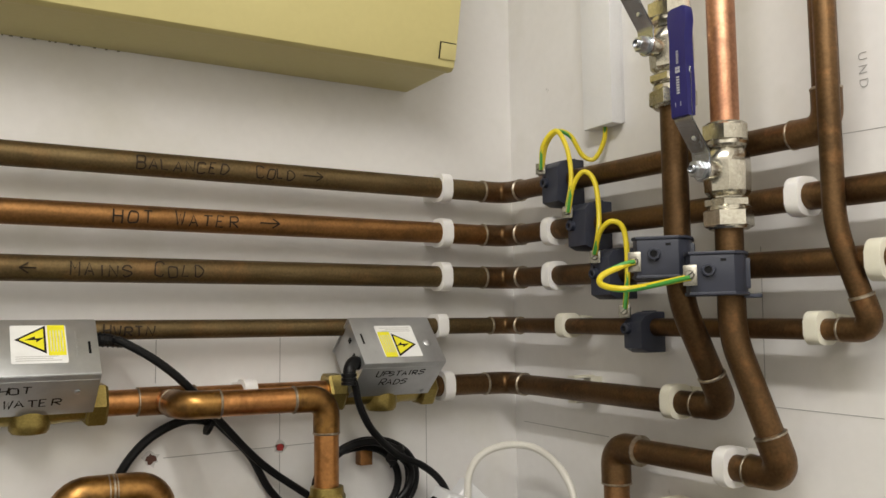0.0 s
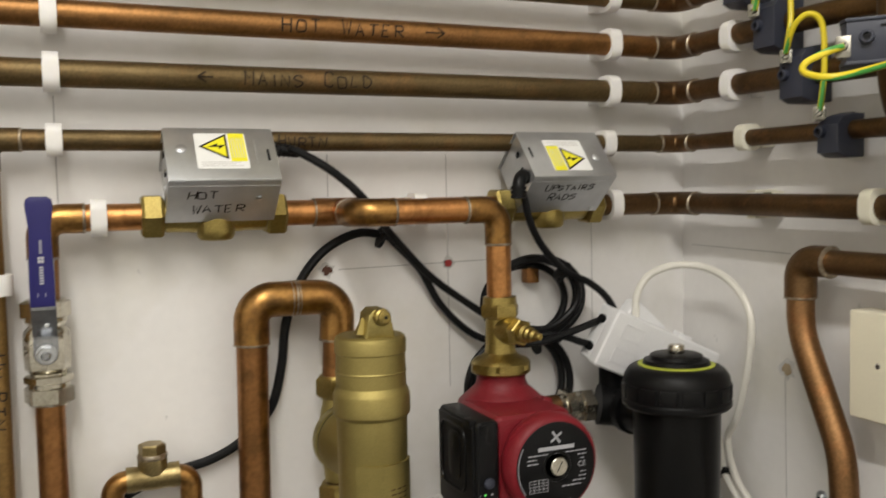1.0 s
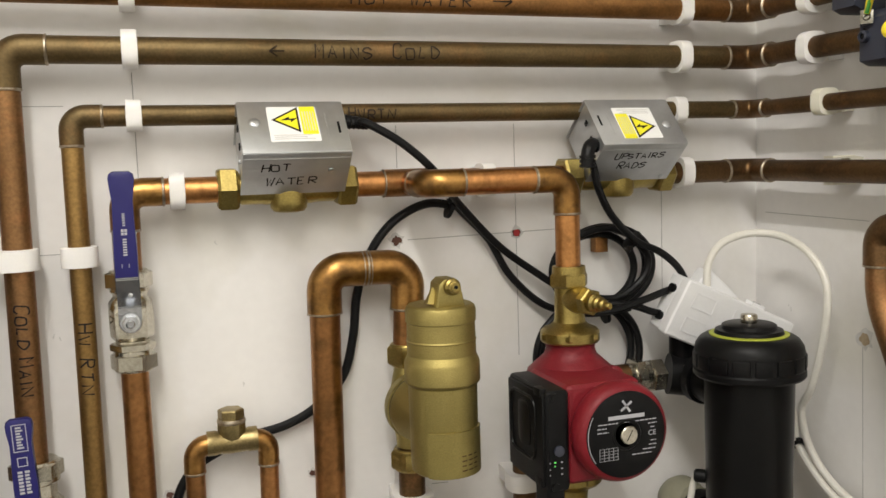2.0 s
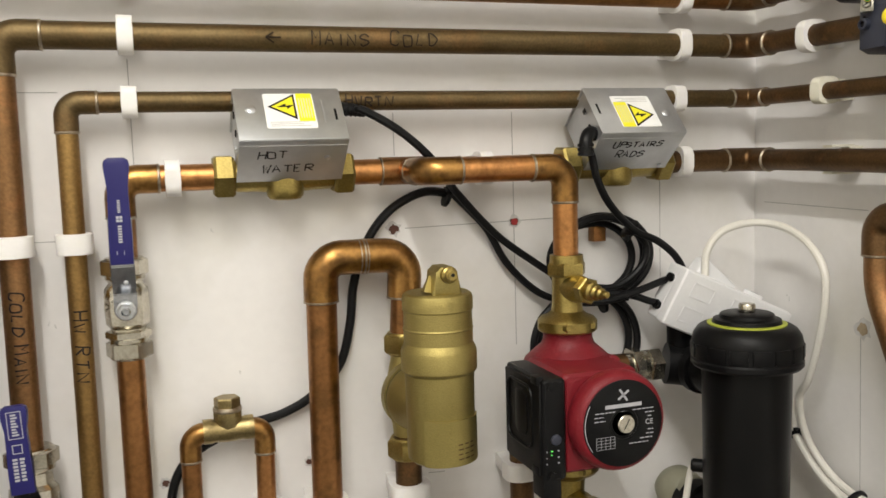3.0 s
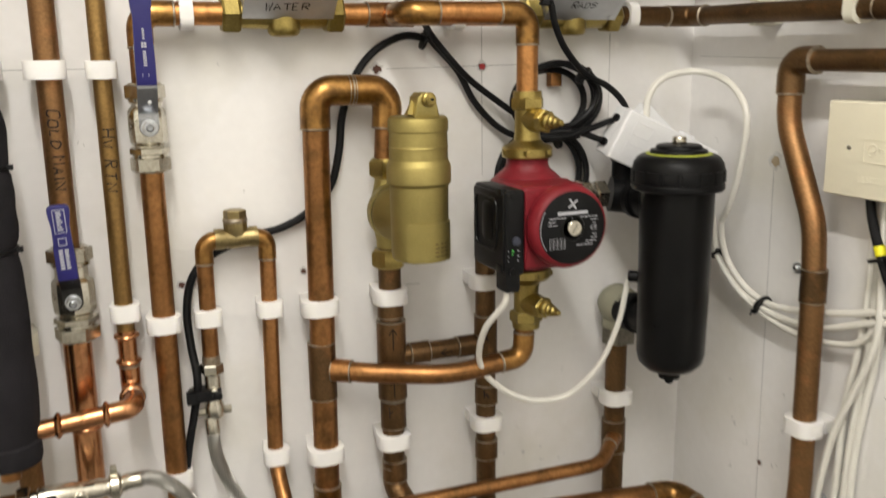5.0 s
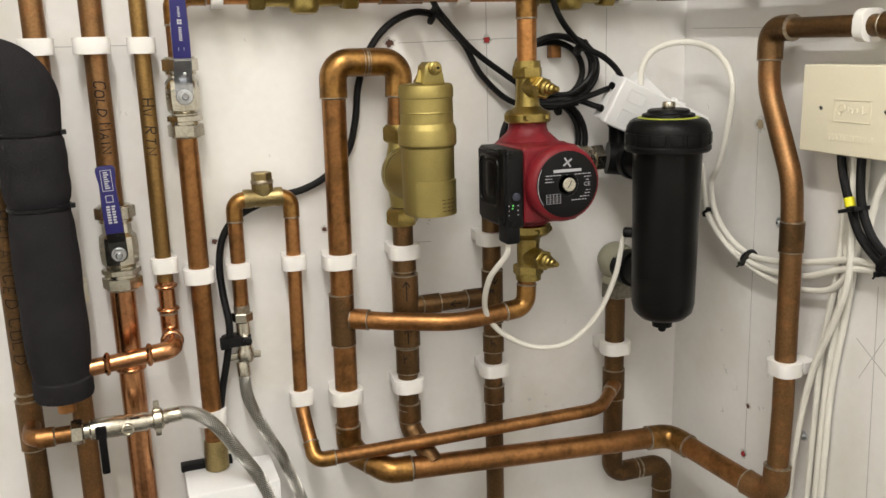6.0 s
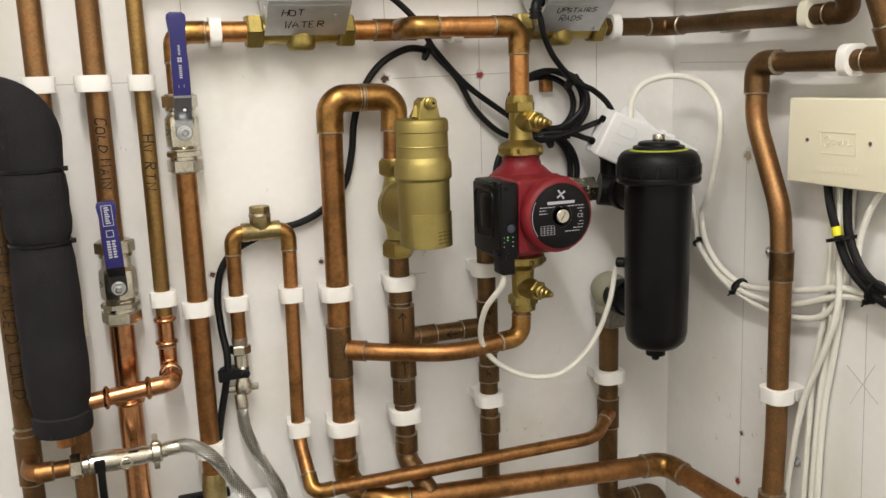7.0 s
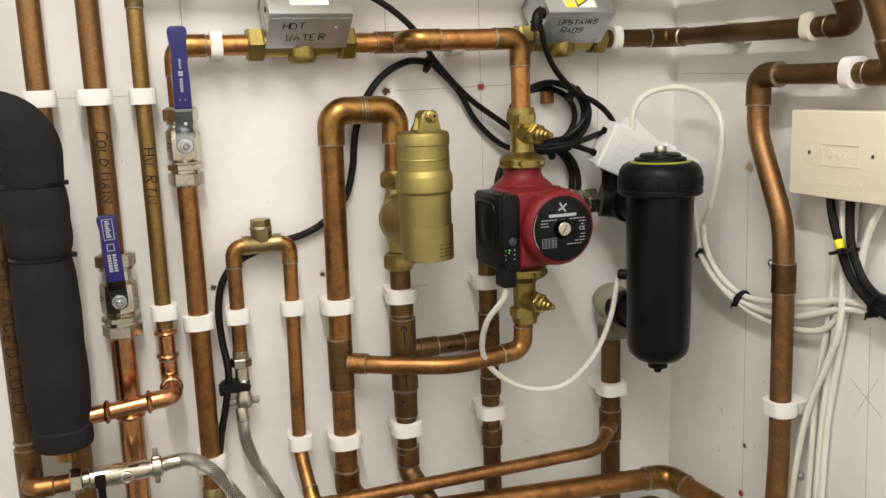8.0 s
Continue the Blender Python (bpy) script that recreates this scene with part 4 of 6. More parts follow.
def circulation_pump():
    p = thing("circulation_pump", (-0.347, -0.119, 1.384), "red cast circulation pump with black terminal box", "pump")
    c = V((-0.347, -0.119, 1.384))
    part("volute", lathe([(0.020, -0.040), (0.040, -0.034), (0.047, -0.020), (0.048, 0.010), (0.046, 0.030), (0.044, 0.040)], c, DEEP, 40), RED, p)
    for s, a in ((1, UP), (-1, -UP)):
        part("port", lathe([(0.052, 0.000), (0.052, 0.034), (0.0490, 0.043), (0.038, 0.053), (0.0300, 0.060), (0.0275, 0.067), (0.028, 0.072), (0.028, 0.080)], c, a, 32), RED, p)
    part("motor_housing", lathe([(0.044, 0.020), (0.0465, 0.034), (0.0465, 0.088), (0.0485, 0.094), (0.0515, 0.100), (0.0525, 0.106), (0.0517, 0.1125), (0.0495, 0.1175), (0.0468, 0.1203), (0.0440, 0.1213)], c, DEEP, 48), RED, p)
    shoulder = block((-0.053, -0.095, -0.056), (0.034, 0.000, 0.049), 0.009, Matrix.Translation(c), 3)
    part("stator_block", shoulder, RED, p)
    for x, z in ((0.041, 0.038), (0.041, -0.038), (-0.041, 0.038)):
        lug = part("bolt_lug", lathe([(0.008, -0.002), (0.009, 0.016), (0.006, 0.018)], c + V((x, -0.014, z)), DEEP, 14), RED, p)
        part("bolt", lathe([(0.0045, 0.014), (0.0045, 0.022)], c + V((x, -0.014, z)), DEEP, 6), STEEL, lug)
    face = part("face_plate", lathe([(0.001, 0.1208), (0.0448, 0.1208), (0.0448, 0.1218), (0.0440, 0.1222), (0.001, 0.1222)], c, DEEP, 48), BLACK, p, "black round face plate with white print")
    fm = axes(c + V((0, -0.1223, 0)), ALONG, UP) @ Matrix.Diagonal((1.03, 1.03, 1, 1))
    part("vent_screw", lathe([(0.0095, 0.1220), (0.0095, 0.1262), (0.0086, 0.1272), (0.001, 0.1272)], c + V((0.001, 0, 0.0)), DEEP, 28), NICKEL, face, "slotted steel vent screw")
    part("screw_slot", block((-0.0060, -0.0004, 0.0047), (0.0060, 0.0004, 0.0051), 0, fm @ pose(0.001, 0, 0, 0, 0, 60)), BLACK, face)
    marks = bmesh.new()
    block((-0.0200, 0.0160, 0), (0.0200, 0.0198, 0.0003), 0, fm, 1, marks)
    for ang in (35, 125):
        block((-0.0072, -0.0011, 0), (0.0072, 0.0011, 0.0003), 0, fm @ pose(0, 0.0285, 0, 0, 0, ang), 1, marks)
    part("maker_mark", marks, PRINT, face)
    arc = [(0.0425 * math.cos(radians(q)), 0.0425 * math.sin(radians(q))) for q in range(150, 222, 6)]
    part("scale_arc", prism(arc + [(x * 0.985, y * 0.985) for x, y in arc[::-1]], 0.0003, fm), PRINT, face)
    part("screw_well", lathe([(0.0165, 0.1221), (0.0158, 0.1230), (0.0135, 0.1230), (0.0125, 0.1222)], c, DEEP, 32), BLACK_GLOSS, face)
    rows = bmesh.new()
    for y, x0, x1 in ((0.0125, -0.031, 0.034), (0.0085, -0.032, -0.022), (0.0045, -0.032, -0.020), (0.0085, 0.024, 0.034), (0.0045, 0.027, 0.032), (-0.009, 0.027, 0.033), (-0.013, 0.025, 0.034), (-0.017, 0.018, 0.032), (-0.021, 0.006, 0.028)):
        x = x0
        while x < x1:
            g = min(x1, x + random.uniform(0.002, 0.005))
            block((x, y - 0.0005, 0), (g, y + 0.0005, 0.0002), 0, fm, 1, rows)
            x = g + 0.001
    for k in range(5):
        block((-0.030, -0.012 - k * 0.003, 0), (-0.010, -0.0117 - k * 0.003, 0.0002), 0, fm, 1, rows)
        block((-0.030 + k * 0.005, -0.024, 0), (-0.0296 + k * 0.005, -0.012, 0.0002), 0, fm, 1, rows)
    part("small_print", rows, PRINT, face)
    part("conformity_mark", flat_on(letters("CE", 0.0075, 0.0001), fm @ pose(0.0285, -0.0015, 0.0002)), PRINT, face)
    # terminal box on the side of the motor
    x0, x1 = -0.425, -0.399
    box_bm = block((x0, -0.219, 1.325), (x1, -0.122, 1.431), 0.006, None, 3)
    t = part("terminal_box", box_bm, BLACK, p, "black plastic terminal box with green indicator")
    part("lid", block((x0 - 0.0025, -0.214, 1.331), (x0 + 0.002, -0.126, 1.427), 0.002), BLACK, t)
    rim = [V((x0 - 0.003, -0.166 + u, 1.386 + w)) for u, w in rounded(0.062, 0.066, 0.012, 5)]
    part("recess_rim", sweep(rim + rim[:1], 0.0016, 8), BLACK_GLOSS, t)
    part("window", prism(rounded(0.030, 0.050, 0.010, 5), 0.0012, axes((x0 - 0.0025, -0.170, 1.388), (0, -1, 0), UP), 0.0004), BLACK_GLOSS, t)
    for z in (1.424, 1.330):
        part("latch", block((x0 - 0.004, -0.212, z), (x0 + 0.004, -0.196, z + 0.009), 0.0015), BLACK, t)
    part("cable_entry", block((x1 - 0.026, -0.218, 1.304), (x1 - 0.006, -0.188, 1.332), 0.004, None, 3), BLACK, t)
    part("dial", lathe([(0.0055, 0), (0.0055, 0.003), (0.004, 0.0038)], (-0.412, -0.2185, 1.369), DEEP, 20), GREY, t)
    lamp = bpy.data.materials.get("green_led") or material("green_led", (0.1, 0.6, 0.12), 0.4)
    lamp.node_tree.nodes["Principled BSDF"].inputs["Emission Color"].default_value = (0.2, 1.0, 0.15, 1)
    lamp.node_tree.nodes["Principled BSDF"].inputs["Emission Strength"].default_value = 0.7
    led = bmesh.new()
    block((-0.4175, -0.2197, 1.3568), (-0.4155, -0.2188, 1.3580), 0, None, 1, led)
    block((-0.4175, -0.2197, 1.3530), (-0.4162, -0.2188, 1.3540), 0, None, 1, led)
    part("indicator", led, lamp, t)
    ticks = bmesh.new()
    for z in (1.3565, 1.350, 1.344):
        block((-0.4100, -0.2195, z), (-0.4080, -0.2188, z + 0.0012), 0, None, 1, ticks)
        block((-0.4225, -0.2195, z), (-0.4215, -0.2188, z + 0.0012), 0, None, 1, ticks)
    part("tick_marks", ticks, PRINT, t)
    for z in (1.427, 1.334):
        part("screw", lathe([(0.0045, 0), (0.0045, 0.0015), (0.002, 0.0018)], (-0.416, -0.2188, z - 0.003), DEEP, 14), BLACK_GLOSS, t)
    return p


circulation_pump()


def magnetic_filter():
    a = V((-0.1455, -0.172, 0))
    f = thing("magnetic_filter", (-0.142, -0.172, 1.14), "black cylindrical magnetic system filter with ribbed cap", "filter")
    part("canister", lathe([(0.001, 1.150), (0.016, 1.150), (0.034, 1.154), (0.044, 1.164), (0.0472, 1.178), (0.0502, 1.404), (0.0502, 1.412)], a, UP, 48), BLACK_GLOSS, f)
    part("drain_plug", lathe([(0.004, 1.130), (0.006, 1.132), (0.006, 1.138), (0.015, 1.139), (0.016, 1.152)], a, UP, 20), BLACK, f)
    cap = part("cap", lathe([(0.050, 1.408), (0.060, 1.409), (0.0625, 1.412), (0.0625, 1.417), (0.0610, 1.419), (0.0612, 1.438), (0.0596, 1.4460), (0.0550, 1.4530), (0.050, 1.4562), (0.046, 1.457)], a, UP, 56), BLACK, f, "ribbed black screw cap")
    for k in range(16):
        ang = 2 * math.pi * k / 16
        m = Matrix.Translation(a) @ Matrix.Rotation(ang, 4, "Z")
        part("rib", block((0.0570, -0.0098, 1.420), (0.0624, 0.0098, 1.437), 0.0018, m), BLACK, cap)
    part("seal_ring", lathe([(0.0440, 1.4565), (0.0440, 1.4583), (0.039, 1.4588), (0.039, 1.4565)], a, UP, 48), LIME, f, "lime yellow sealing ring")
    part("top_boss", lathe([(0.039, 1.456), (0.0375, 1.4630), (0.031, 1.4645), (0.030, 1.4685), (0.027, 1.4700), (0.010, 1.4700)], a, UP, 40), BLACK, f)
    part("vent_cap", lathe([(0.0085, 1.469), (0.0095, 1.472), (0.0095, 1.478), (0.0085, 1.480), (0.001, 1.4805)], a, UP, 24), NICKEL, f, "knurled nickel vent cap")
    # upper and lower ports, towards the wall
    part("upper_port", sweep(fillet([a + V((0, 0.03, 1.385)), (-0.150, -0.062, 1.385), (-0.176, -0.052, 1.388)], 0.03), 0.026, 28), BLACK, f)
    part("upper_collar", lathe([(0.020, 0), (0.029, 0.002), (0.029, 0.014), (0.020, 0.016)], (-0.150, -0.098, 1.385), (0, 1, 0), 28), BLACK, f)
    part("elbow_stub", lathe([(0.016, 0), (0.016, 0.050), (0.018, 0.052), (0.018, 0.058)], (-0.157, -0.055, 1.385), UP, 24), BLACK, f)
    part("lower_port", lathe([(0.024, 0.030), (0.024, 0.072), (0.029, 0.074), (0.029, 0.094), (0.024, 0.096), (0.024, 0.112)], a + V((0, 0, 1.212)), (-0.05, 1, 0), 32), BLACK, f)
    part("sensor_boss", lathe([(0.008, 0.040), (0.008, 0.060), (0.006, 0.062)], a + V((0, 0, 1.283)), (-0.75, 0.65, 0), 16), BLACK, f)
    part("union", hexnut((-0.196, -0.052, 1.388), ALONG, 0.038, 0.018), NICKEL, f, "nickel union nut")
    part("union_tail", lathe([(0.0165, 0), (0.0165, 0.045)], (-0.236, -0.052, 1.390), ALONG, 24), NICKEL, f)
    part("union_nut", hexnut((-0.222, -0.052, 1.390), ALONG, 0.040, 0.014, turn=0.3), NICKEL, f)
    part("elbow_bulge", lathe([(0.004, -0.032), (0.017, -0.028), (0.0275, -0.017), (0.0315, 0), (0.0275, 0.017), (0.017, 0.028), (0.004, 0.032)], (-0.150, -0.044, 1.214), (0.1, 1, 0.3), 32), PUTTY, f)
    part("lower_elbow", sweep(fillet([(-0.148, -0.042, 1.178), (-0.148, -0.042, 1.214), (-0.147, -0.075, 1.216)], 0.03), 0.0250, 28), PUTTY, f, "stone-coloured painted elbow")
    part("lower_nut", hexnut((-0.148, -0.042, 1.166), UP, 0.048, 0.026, turn=0.25), TERMINAL, f)
    return f


magnetic_filter()


def vent_tee():
    v = thing("vent_tee", (-0.719, -0.034, 1.365), "aged brass tee with square vent plug on the slim loop", "pipe fitting")
    c = V((-0.719, -0.034, 1.366))
    part("tee", lathe([(0.0135, -0.027), (0.0135, -0.018), (0.0125, -0.015), (0.0135, 0), (0.0125, 0.015), (0.0135, 0.018), (0.0135, 0.027)], c, ALONG, 24), BRASS_AGED, v)
    part("boss", lathe([(0.012, 0.0), (0.0155, 0.010), (0.0155, 0.021), (0.013, 0.022)], c, UP, 10), BRASS_AGED, v)
    part("tape_seal", lathe([(0.015, 0.0205), (0.0158, 0.022), (0.0158, 0.0235), (0.015, 0.026)], c, UP, 20), SOLDER, v, "grey thread tape")
    part("plug", hexnut(c + V((0, 0, 0.0305)), UP, 0.025, 0.012), BRASS_AGED, v)
    return v


vent_tee()


# ---- boxes on the walls ----
def wall_cabinet():
    c = thing("wall_cabinet", (-0.9, 0, 2.045), "cream enamelled steel casing hung on the wall", "cabinet")
    part("casing", block((-1.75, -0.112, 2.046), (-0.176, 0, 2.40), 0.003), CREAM_PAINT, c)
    lean = [(-0.1125, 2.0445), (-0.121, 2.0440), (-0.1265, 2.0475), (-0.1290, 2.056), (-0.1360, 2.084), (-0.1560, 2.18), (-0.166, 2.40), (-0.1125, 2.40)]
    part("front_cover", prism(lean, 1.574, axes((-1.75, 0, 0), (0, 1, 0), (0, 0, 1)), 0.0015), CREAM_PAINT, c)
    part("bottom_seam", block((-1.74, -0.1128, 2.0452), (-0.178, -0.1105, 2.0462), 0), PUTTY, c)
    tab = pose(0, -0.1296, 2.0560, 14)
    part("corner_tab", block((-0.199, -0.0012, 0.000), (-0.1765, 0.0010, 0.020), 0.0005, tab), CREAM_PAINT, c)
    gap = block((-0.2004, -0.0010, 0.000), (-0.1992, 0.0006, 0.0212), 0, tab)
    block((-0.2004, -0.0010, 0.0202), (-0.178, 0.0006, 0.0212), 0, tab, 1, gap)
    part("tab_gap", gap, BLACK, c)
    nicks = bmesh.new()
    for k in range(14):
        x = -0.72 + k * 0.012 + random.uniform(-0.004, 0.004)
        block((x, -0.004, 2.0452), (x + random.uniform(0.001, 0.004), -0.001, 2.0462), 0, None, 1, nicks)
    part("edge_chips", nicks, PUTTY, c)
    return c


wall_cabinet()


def wiring_centre():
    w = thing("wiring_centre", (0, -0.412, 1.418), "cream plastic wiring box on the side wall", "junction box")
    part("base", block((-0.012, -0.498, 1.420), (0, -0.327, 1.528), 0.002), CREAM, w)
    lid = part("lid", block((-0.042, -0.501, 1.418), (-0.010, -0.324, 1.531), 0.0035, None, 3), CREAM, w)
    m = axes((-0.0422, -0.412, 1.4745), (0, -1, 0), UP)
    frame_bm = bmesh.new()
    for lo, hi in (((-0.030, 0.013), (0.030, 0.0142)), ((-0.030, -0.0142), (0.030, -0.013)), ((-0.030, -0.0142), (-0.0288, 0.0142)), ((0.0288, -0.0142), (0.030, 0.0142))):
        block((*lo, 0), (*hi, 0.0005), 0.0001, m, 1, frame_bm)
    sq = smooth_path([(-0.025, -0.002, 0), (-0.021, 0.006, 0), (-0.015, 0.008, 0), (-0.012, 0.002, 0), (-0.018, -0.006, 0), (-0.022, -0.002, 0), (-0.012, 0.001, 0), (-0.006, 0.004, 0), (-0.007, -0.002, 0), (-0.001, 0.003, 0), (0.001, -0.003, 0), (0.007, 0.004, 0), (0.009, -0.002, 0), (0.016, 0.006, 0), (0.017, -0.002, 0), (0.024, 0.000, 0)], 5)
    sweep([m @ p for p in sq], 0.0006, 6, frame_bm)
    part("moulded_emblem", frame_bm, CREAM, lid)
    line = bmesh.new()
    x = -0.038
    while x < 0.036:
        g = x + random.uniform(0.003, 0.006)
        block((x, -0.038, 0), (g, -0.030, 0.0004), 0.0001, m, 1, line)
        x = g + 0.0015
    part("moulded_line", line, CREAM, lid)
    for x in (-0.052, 0.052):
        part("screw", flat_on(lathe([(0.0028, -0.001), (0.0028, 0.0003), (0.001, 0.0005)], (x, 0.002, 0), (0, 0, 1), 14), m), STEEL, lid)
        part("screw_slot", flat_on(block((x - 0.0024, 0.0017, 0.0003), (x + 0.0024, 0.0023, 0.0007)), m), BLACK, lid)
    return w


wiring_centre()


def junction_box():
    """White strip-connector box hanging askew behind the filter."""
    j = thing("junction_box", (-0.119, -0.07, 1.42), "white plastic junction box hanging askew on its cables", "junction box")
    m = Matrix.Translation((-0.108, -0.070, 1.449)) @ pose(0, 0, 0, 10, 24, 0)
    w, h, d = 0.168, 0.072, 0.036
    part("base", block((-w / 2, -0.004, -h / 2), (w / 2, d - 0.014, h / 2), 0.004, m, 3), WHITE, j)
    lid = part("lid", block((-w / 2 - 0.0015, -d / 2 - 0.004, -h / 2 - 0.0015), (w / 2 + 0.0015, -0.003, h / 2 + 0.0015), 0.005, m, 3), WHITE, j)
    fm = m @ axes((0, -d / 2 - 0.004, 0), ALONG, UP)
    for cx, cy in ((-0.052, 0.016), (-0.052, -0.016), (0.010, 0.016), (0.052, -0.012)):
        fr = bmesh.new()
        for lo, hi in (((-0.016, 0.0086), (0.016, 0.0096)), ((-0.016, -0.0096), (0.016, -0.0086)), ((-0.016, -0.0096), (-0.015, 0.0096)), ((0.015, -0.0096), (0.016, 0.0096))):
            block((cx + lo[0], cy + lo[1], 0), (cx + hi[0], cy + hi[1], 0.0008), 0.0002, fm, 1, fr)
        part("moulded_panel", fr, WHITE, lid)
    part("moulded_disc", flat_on(lathe([(0.006, 0), (0.006, 0.0006), (0.005, 0.0008)], (-0.020, -0.004, 0), (0, 0, 1), 20), fm), WHITE, lid)
    part("hasp", block((0.020, -0.012, h / 2 - 0.002), (0.040, 0.004, h / 2 + 0.006), 0.0015, m), WHITE, lid)
    part("hasp_slot", block((0.026, -0.009, h / 2 + 0.0052), (0.034, -0.002, h / 2 + 0.0063), 0, m), BLACK, lid)
    part("rear_cover", block((-0.030, -0.012, -0.024), (0.030, 0.014, 0.024), 0.004, Matrix.Translation((-0.110, -0.045, 1.482)) @ pose(0, 0, 0, 0, 42, 0), 3), WHITE, j)
    for p in ((-w / 2, 0.004, 0.018), (-w / 2, 0.004, -0.020)):
        part("cable_bush", lathe([(0.0052, -0.004), (0.0056, 0.001), (0.0056, 0.005)], m @ V(p), m.to_3x3() @ V((-1, 0, 0)), 16), BLACK, j)
    return j


junction_box()


def mini_trunking():
    t = thing("cable_trunking", (0, -0.222, 1.97), "white square plastic cable trunking down the side wall", "trunking")
    part("base", block((-0.004, -0.246, 1.972), (0, -0.193, 2.79), 0.001), WHITE, t)
    part("cover", block((-0.022, -0.247, 1.970), (-0.0045, -0.192, 2.79), 0.0015), WHITE, t)
    return t


mini_trunking()


# ---- earth clamps and wires ----
def earth_clamp(at, along, out, r, label="slate-grey plastic earth clamp on a copper pipe", w=0.050, h=0.034, ribbed=False):
    """Clamp body round the pipe with a boss on its face; local x runs along the pipe, z outwards."""
    along, out = V(along).normalized(), V(out).normalized()
    c = thing("earth_clamp", at, label, "earth clamp", "earth clamps")
    m = axes(at, along, out.cross(along) * -1)
    if (m.to_3x3() @ V((0, 0, 1))).dot(out) < 0:
        m = axes(at, along, out.cross(along))
    if not ribbed:
        m = m @ Matrix.Translation((0, -0.001 if r > 0.012 else 0.006, 0))
    turned = Matrix(((0, 0, 1, 0), (1, 0, 0, 0), (0, 1, 0, 0), (0, 0, 0, 1)))
    top = r + 0.012
    shape = [(w / 2, -r - 0.004), (w / 2, r + 0.001), (w / 2 - 0.005, top), (-w / 2 + 0.012, top), (-w / 2 + 0.004, top - 0.007), (-w / 2, r * 0.2), (-w / 2, -r - 0.004)]
    part("body", prism(shape, h, m @ Matrix.Translation((-h / 2, 0, 0)) @ turned, 0.0036), GREY, c)
    if ribbed:
        for x in (-h / 2 + 0.001, h / 2 - 0.001):
            part("flange", prism([(y * 1.05, z + (0.0015 if z > 0 else -0.002)) for y, z in shape], 0.003, m @ Matrix.Translation((x - 0.0015, 0, 0)) @ turned, 0.0006), GREY, c)
        for k in range(4):
            part("rib", block((-h / 2 + 0.006, -w / 2 - 0.0022, -r * 0.9 + k * 0.0065), (h / 2 - 0.006, -w / 2 + 0.004, -r * 0.9 + k * 0.0065 + 0.0032), 0.0007, m), GREY, c)
        part("strap_end", block((-h / 2 - 0.003, -w / 2 - 0.012, -0.004), (-h / 2 + 0.001, -w / 2 + 0.004, 0.006), 0.001, m), GREY, c)
        by, bx = 0.007, 0.003
    else:
        part("rib", block((-h / 2 + 0.004, -w / 2 - 0.0012, -r * 0.5), (h / 2 - 0.004, -w / 2 + 0.002, -r * 0.5 + 0.003), 0.0007, m), GREY, c)
        by, bx = (0.0 if r > 0.012 else -0.004), 0.007
    part("boss", flat_on(lathe([(0.0064, -0.001), (0.0060, 0.0055), (0.0050, 0.0062), (0.0036, 0.0062), (0.0036, 0.003), (0.001, 0.003)], (bx, by, top), (0, 0, 1), 22), m), GREY, c)
    part("boss_screw", flat_on(lathe([(0.0034, 0), (0.0034, 0.0042), (0.001, 0.0043)], (bx, by, top), (0, 0, 1), 12), m), BLACK, c)
    part("slot", block((h / 2 - 0.009, -0.009, top - 0.001), (h / 2 - 0.0065, -0.004, top + 0.0004), 0, m), BLACK, c)
    return c, m


CLAMPS = []
for at, al, ou, r in (((-0.042, -0.178, 1.9005), (0, 1, 0), (-1, -0.25, 0), 0.014), ((-0.042, -0.228, 1.8405), (0, 1, 0), (-1, -0.25, 0), 0.014),
                      ((-0.042, -0.268, 1.780), (0, 1, 0), (-1, -0.25, 0), 0.014), ((-0.038, -0.312, 1.7185), (0, 1, 0), (-1, -0.25, 0), 0.011)):
    CLAMPS.append(earth_clamp(at, al, ou, r, w=0.060 if r > 0.012 else 0.046, h=0.034 if r > 0.012 else 0.029))
for at, r in (((-0.113, -0.416, 1.786), 0.014), ((-0.094, -0.466, 1.768), 0.014)):
    CLAMPS.append(earth_clamp(at, UP, (-0.75, -0.66, 0), r, "slate-grey plastic earth clamp on a copper riser", 0.056, 0.040, True))


def terminal(clamp, at, out, tall=1.0):
    """Nickel screw terminal; at is where the wire enters."""
    m = Matrix.Translation(at) @ V(out).to_track_quat("Z", "Y").to_matrix().to_4x4()
    t = part("terminal", block((-0.0055, -0.0065 * tall, -0.014), (0.0055, 0.0065 * tall, 0.001), 0.0012, m), TERMINAL, clamp, "nickel screw terminal")
    part("pressure_plate", block((-0.0062, -0.0072 * tall, -0.001), (0.0062, 0.0072 * tall, 0.0005), 0.0004, m), TERMINAL, t)
    part("terminal_screw", flat_on(lathe([(0.0042, 0.0), (0.0042, 0.0035), (0.0034, 0.0045), (0.001, 0.0046)], (0, 0, 0), (0, 0, 1), 16), m), TERMINAL, t)
    part("screw_slot", block((-0.0036, -0.0005, 0.0040), (0.0036, 0.0005, 0.0049), 0, m @ pose(0, 0, 0, 0, 0, 40)), BLACK, t)


TERMS = ((-0.074, -0.168, 1.920), (-0.076, -0.222, 1.858), (-0.074, -0.268, 1.800), (-0.066, -0.306, 1.736), (-0.150, -0.414, 1.782), (-0.134, -0.470, 1.766))
for (c, m), t in zip(CLAMPS, TERMS):
    terminal(c, t, (-0.8, -0.6, 0.1), 1.35 if t[1] < -0.4 else 1.0)


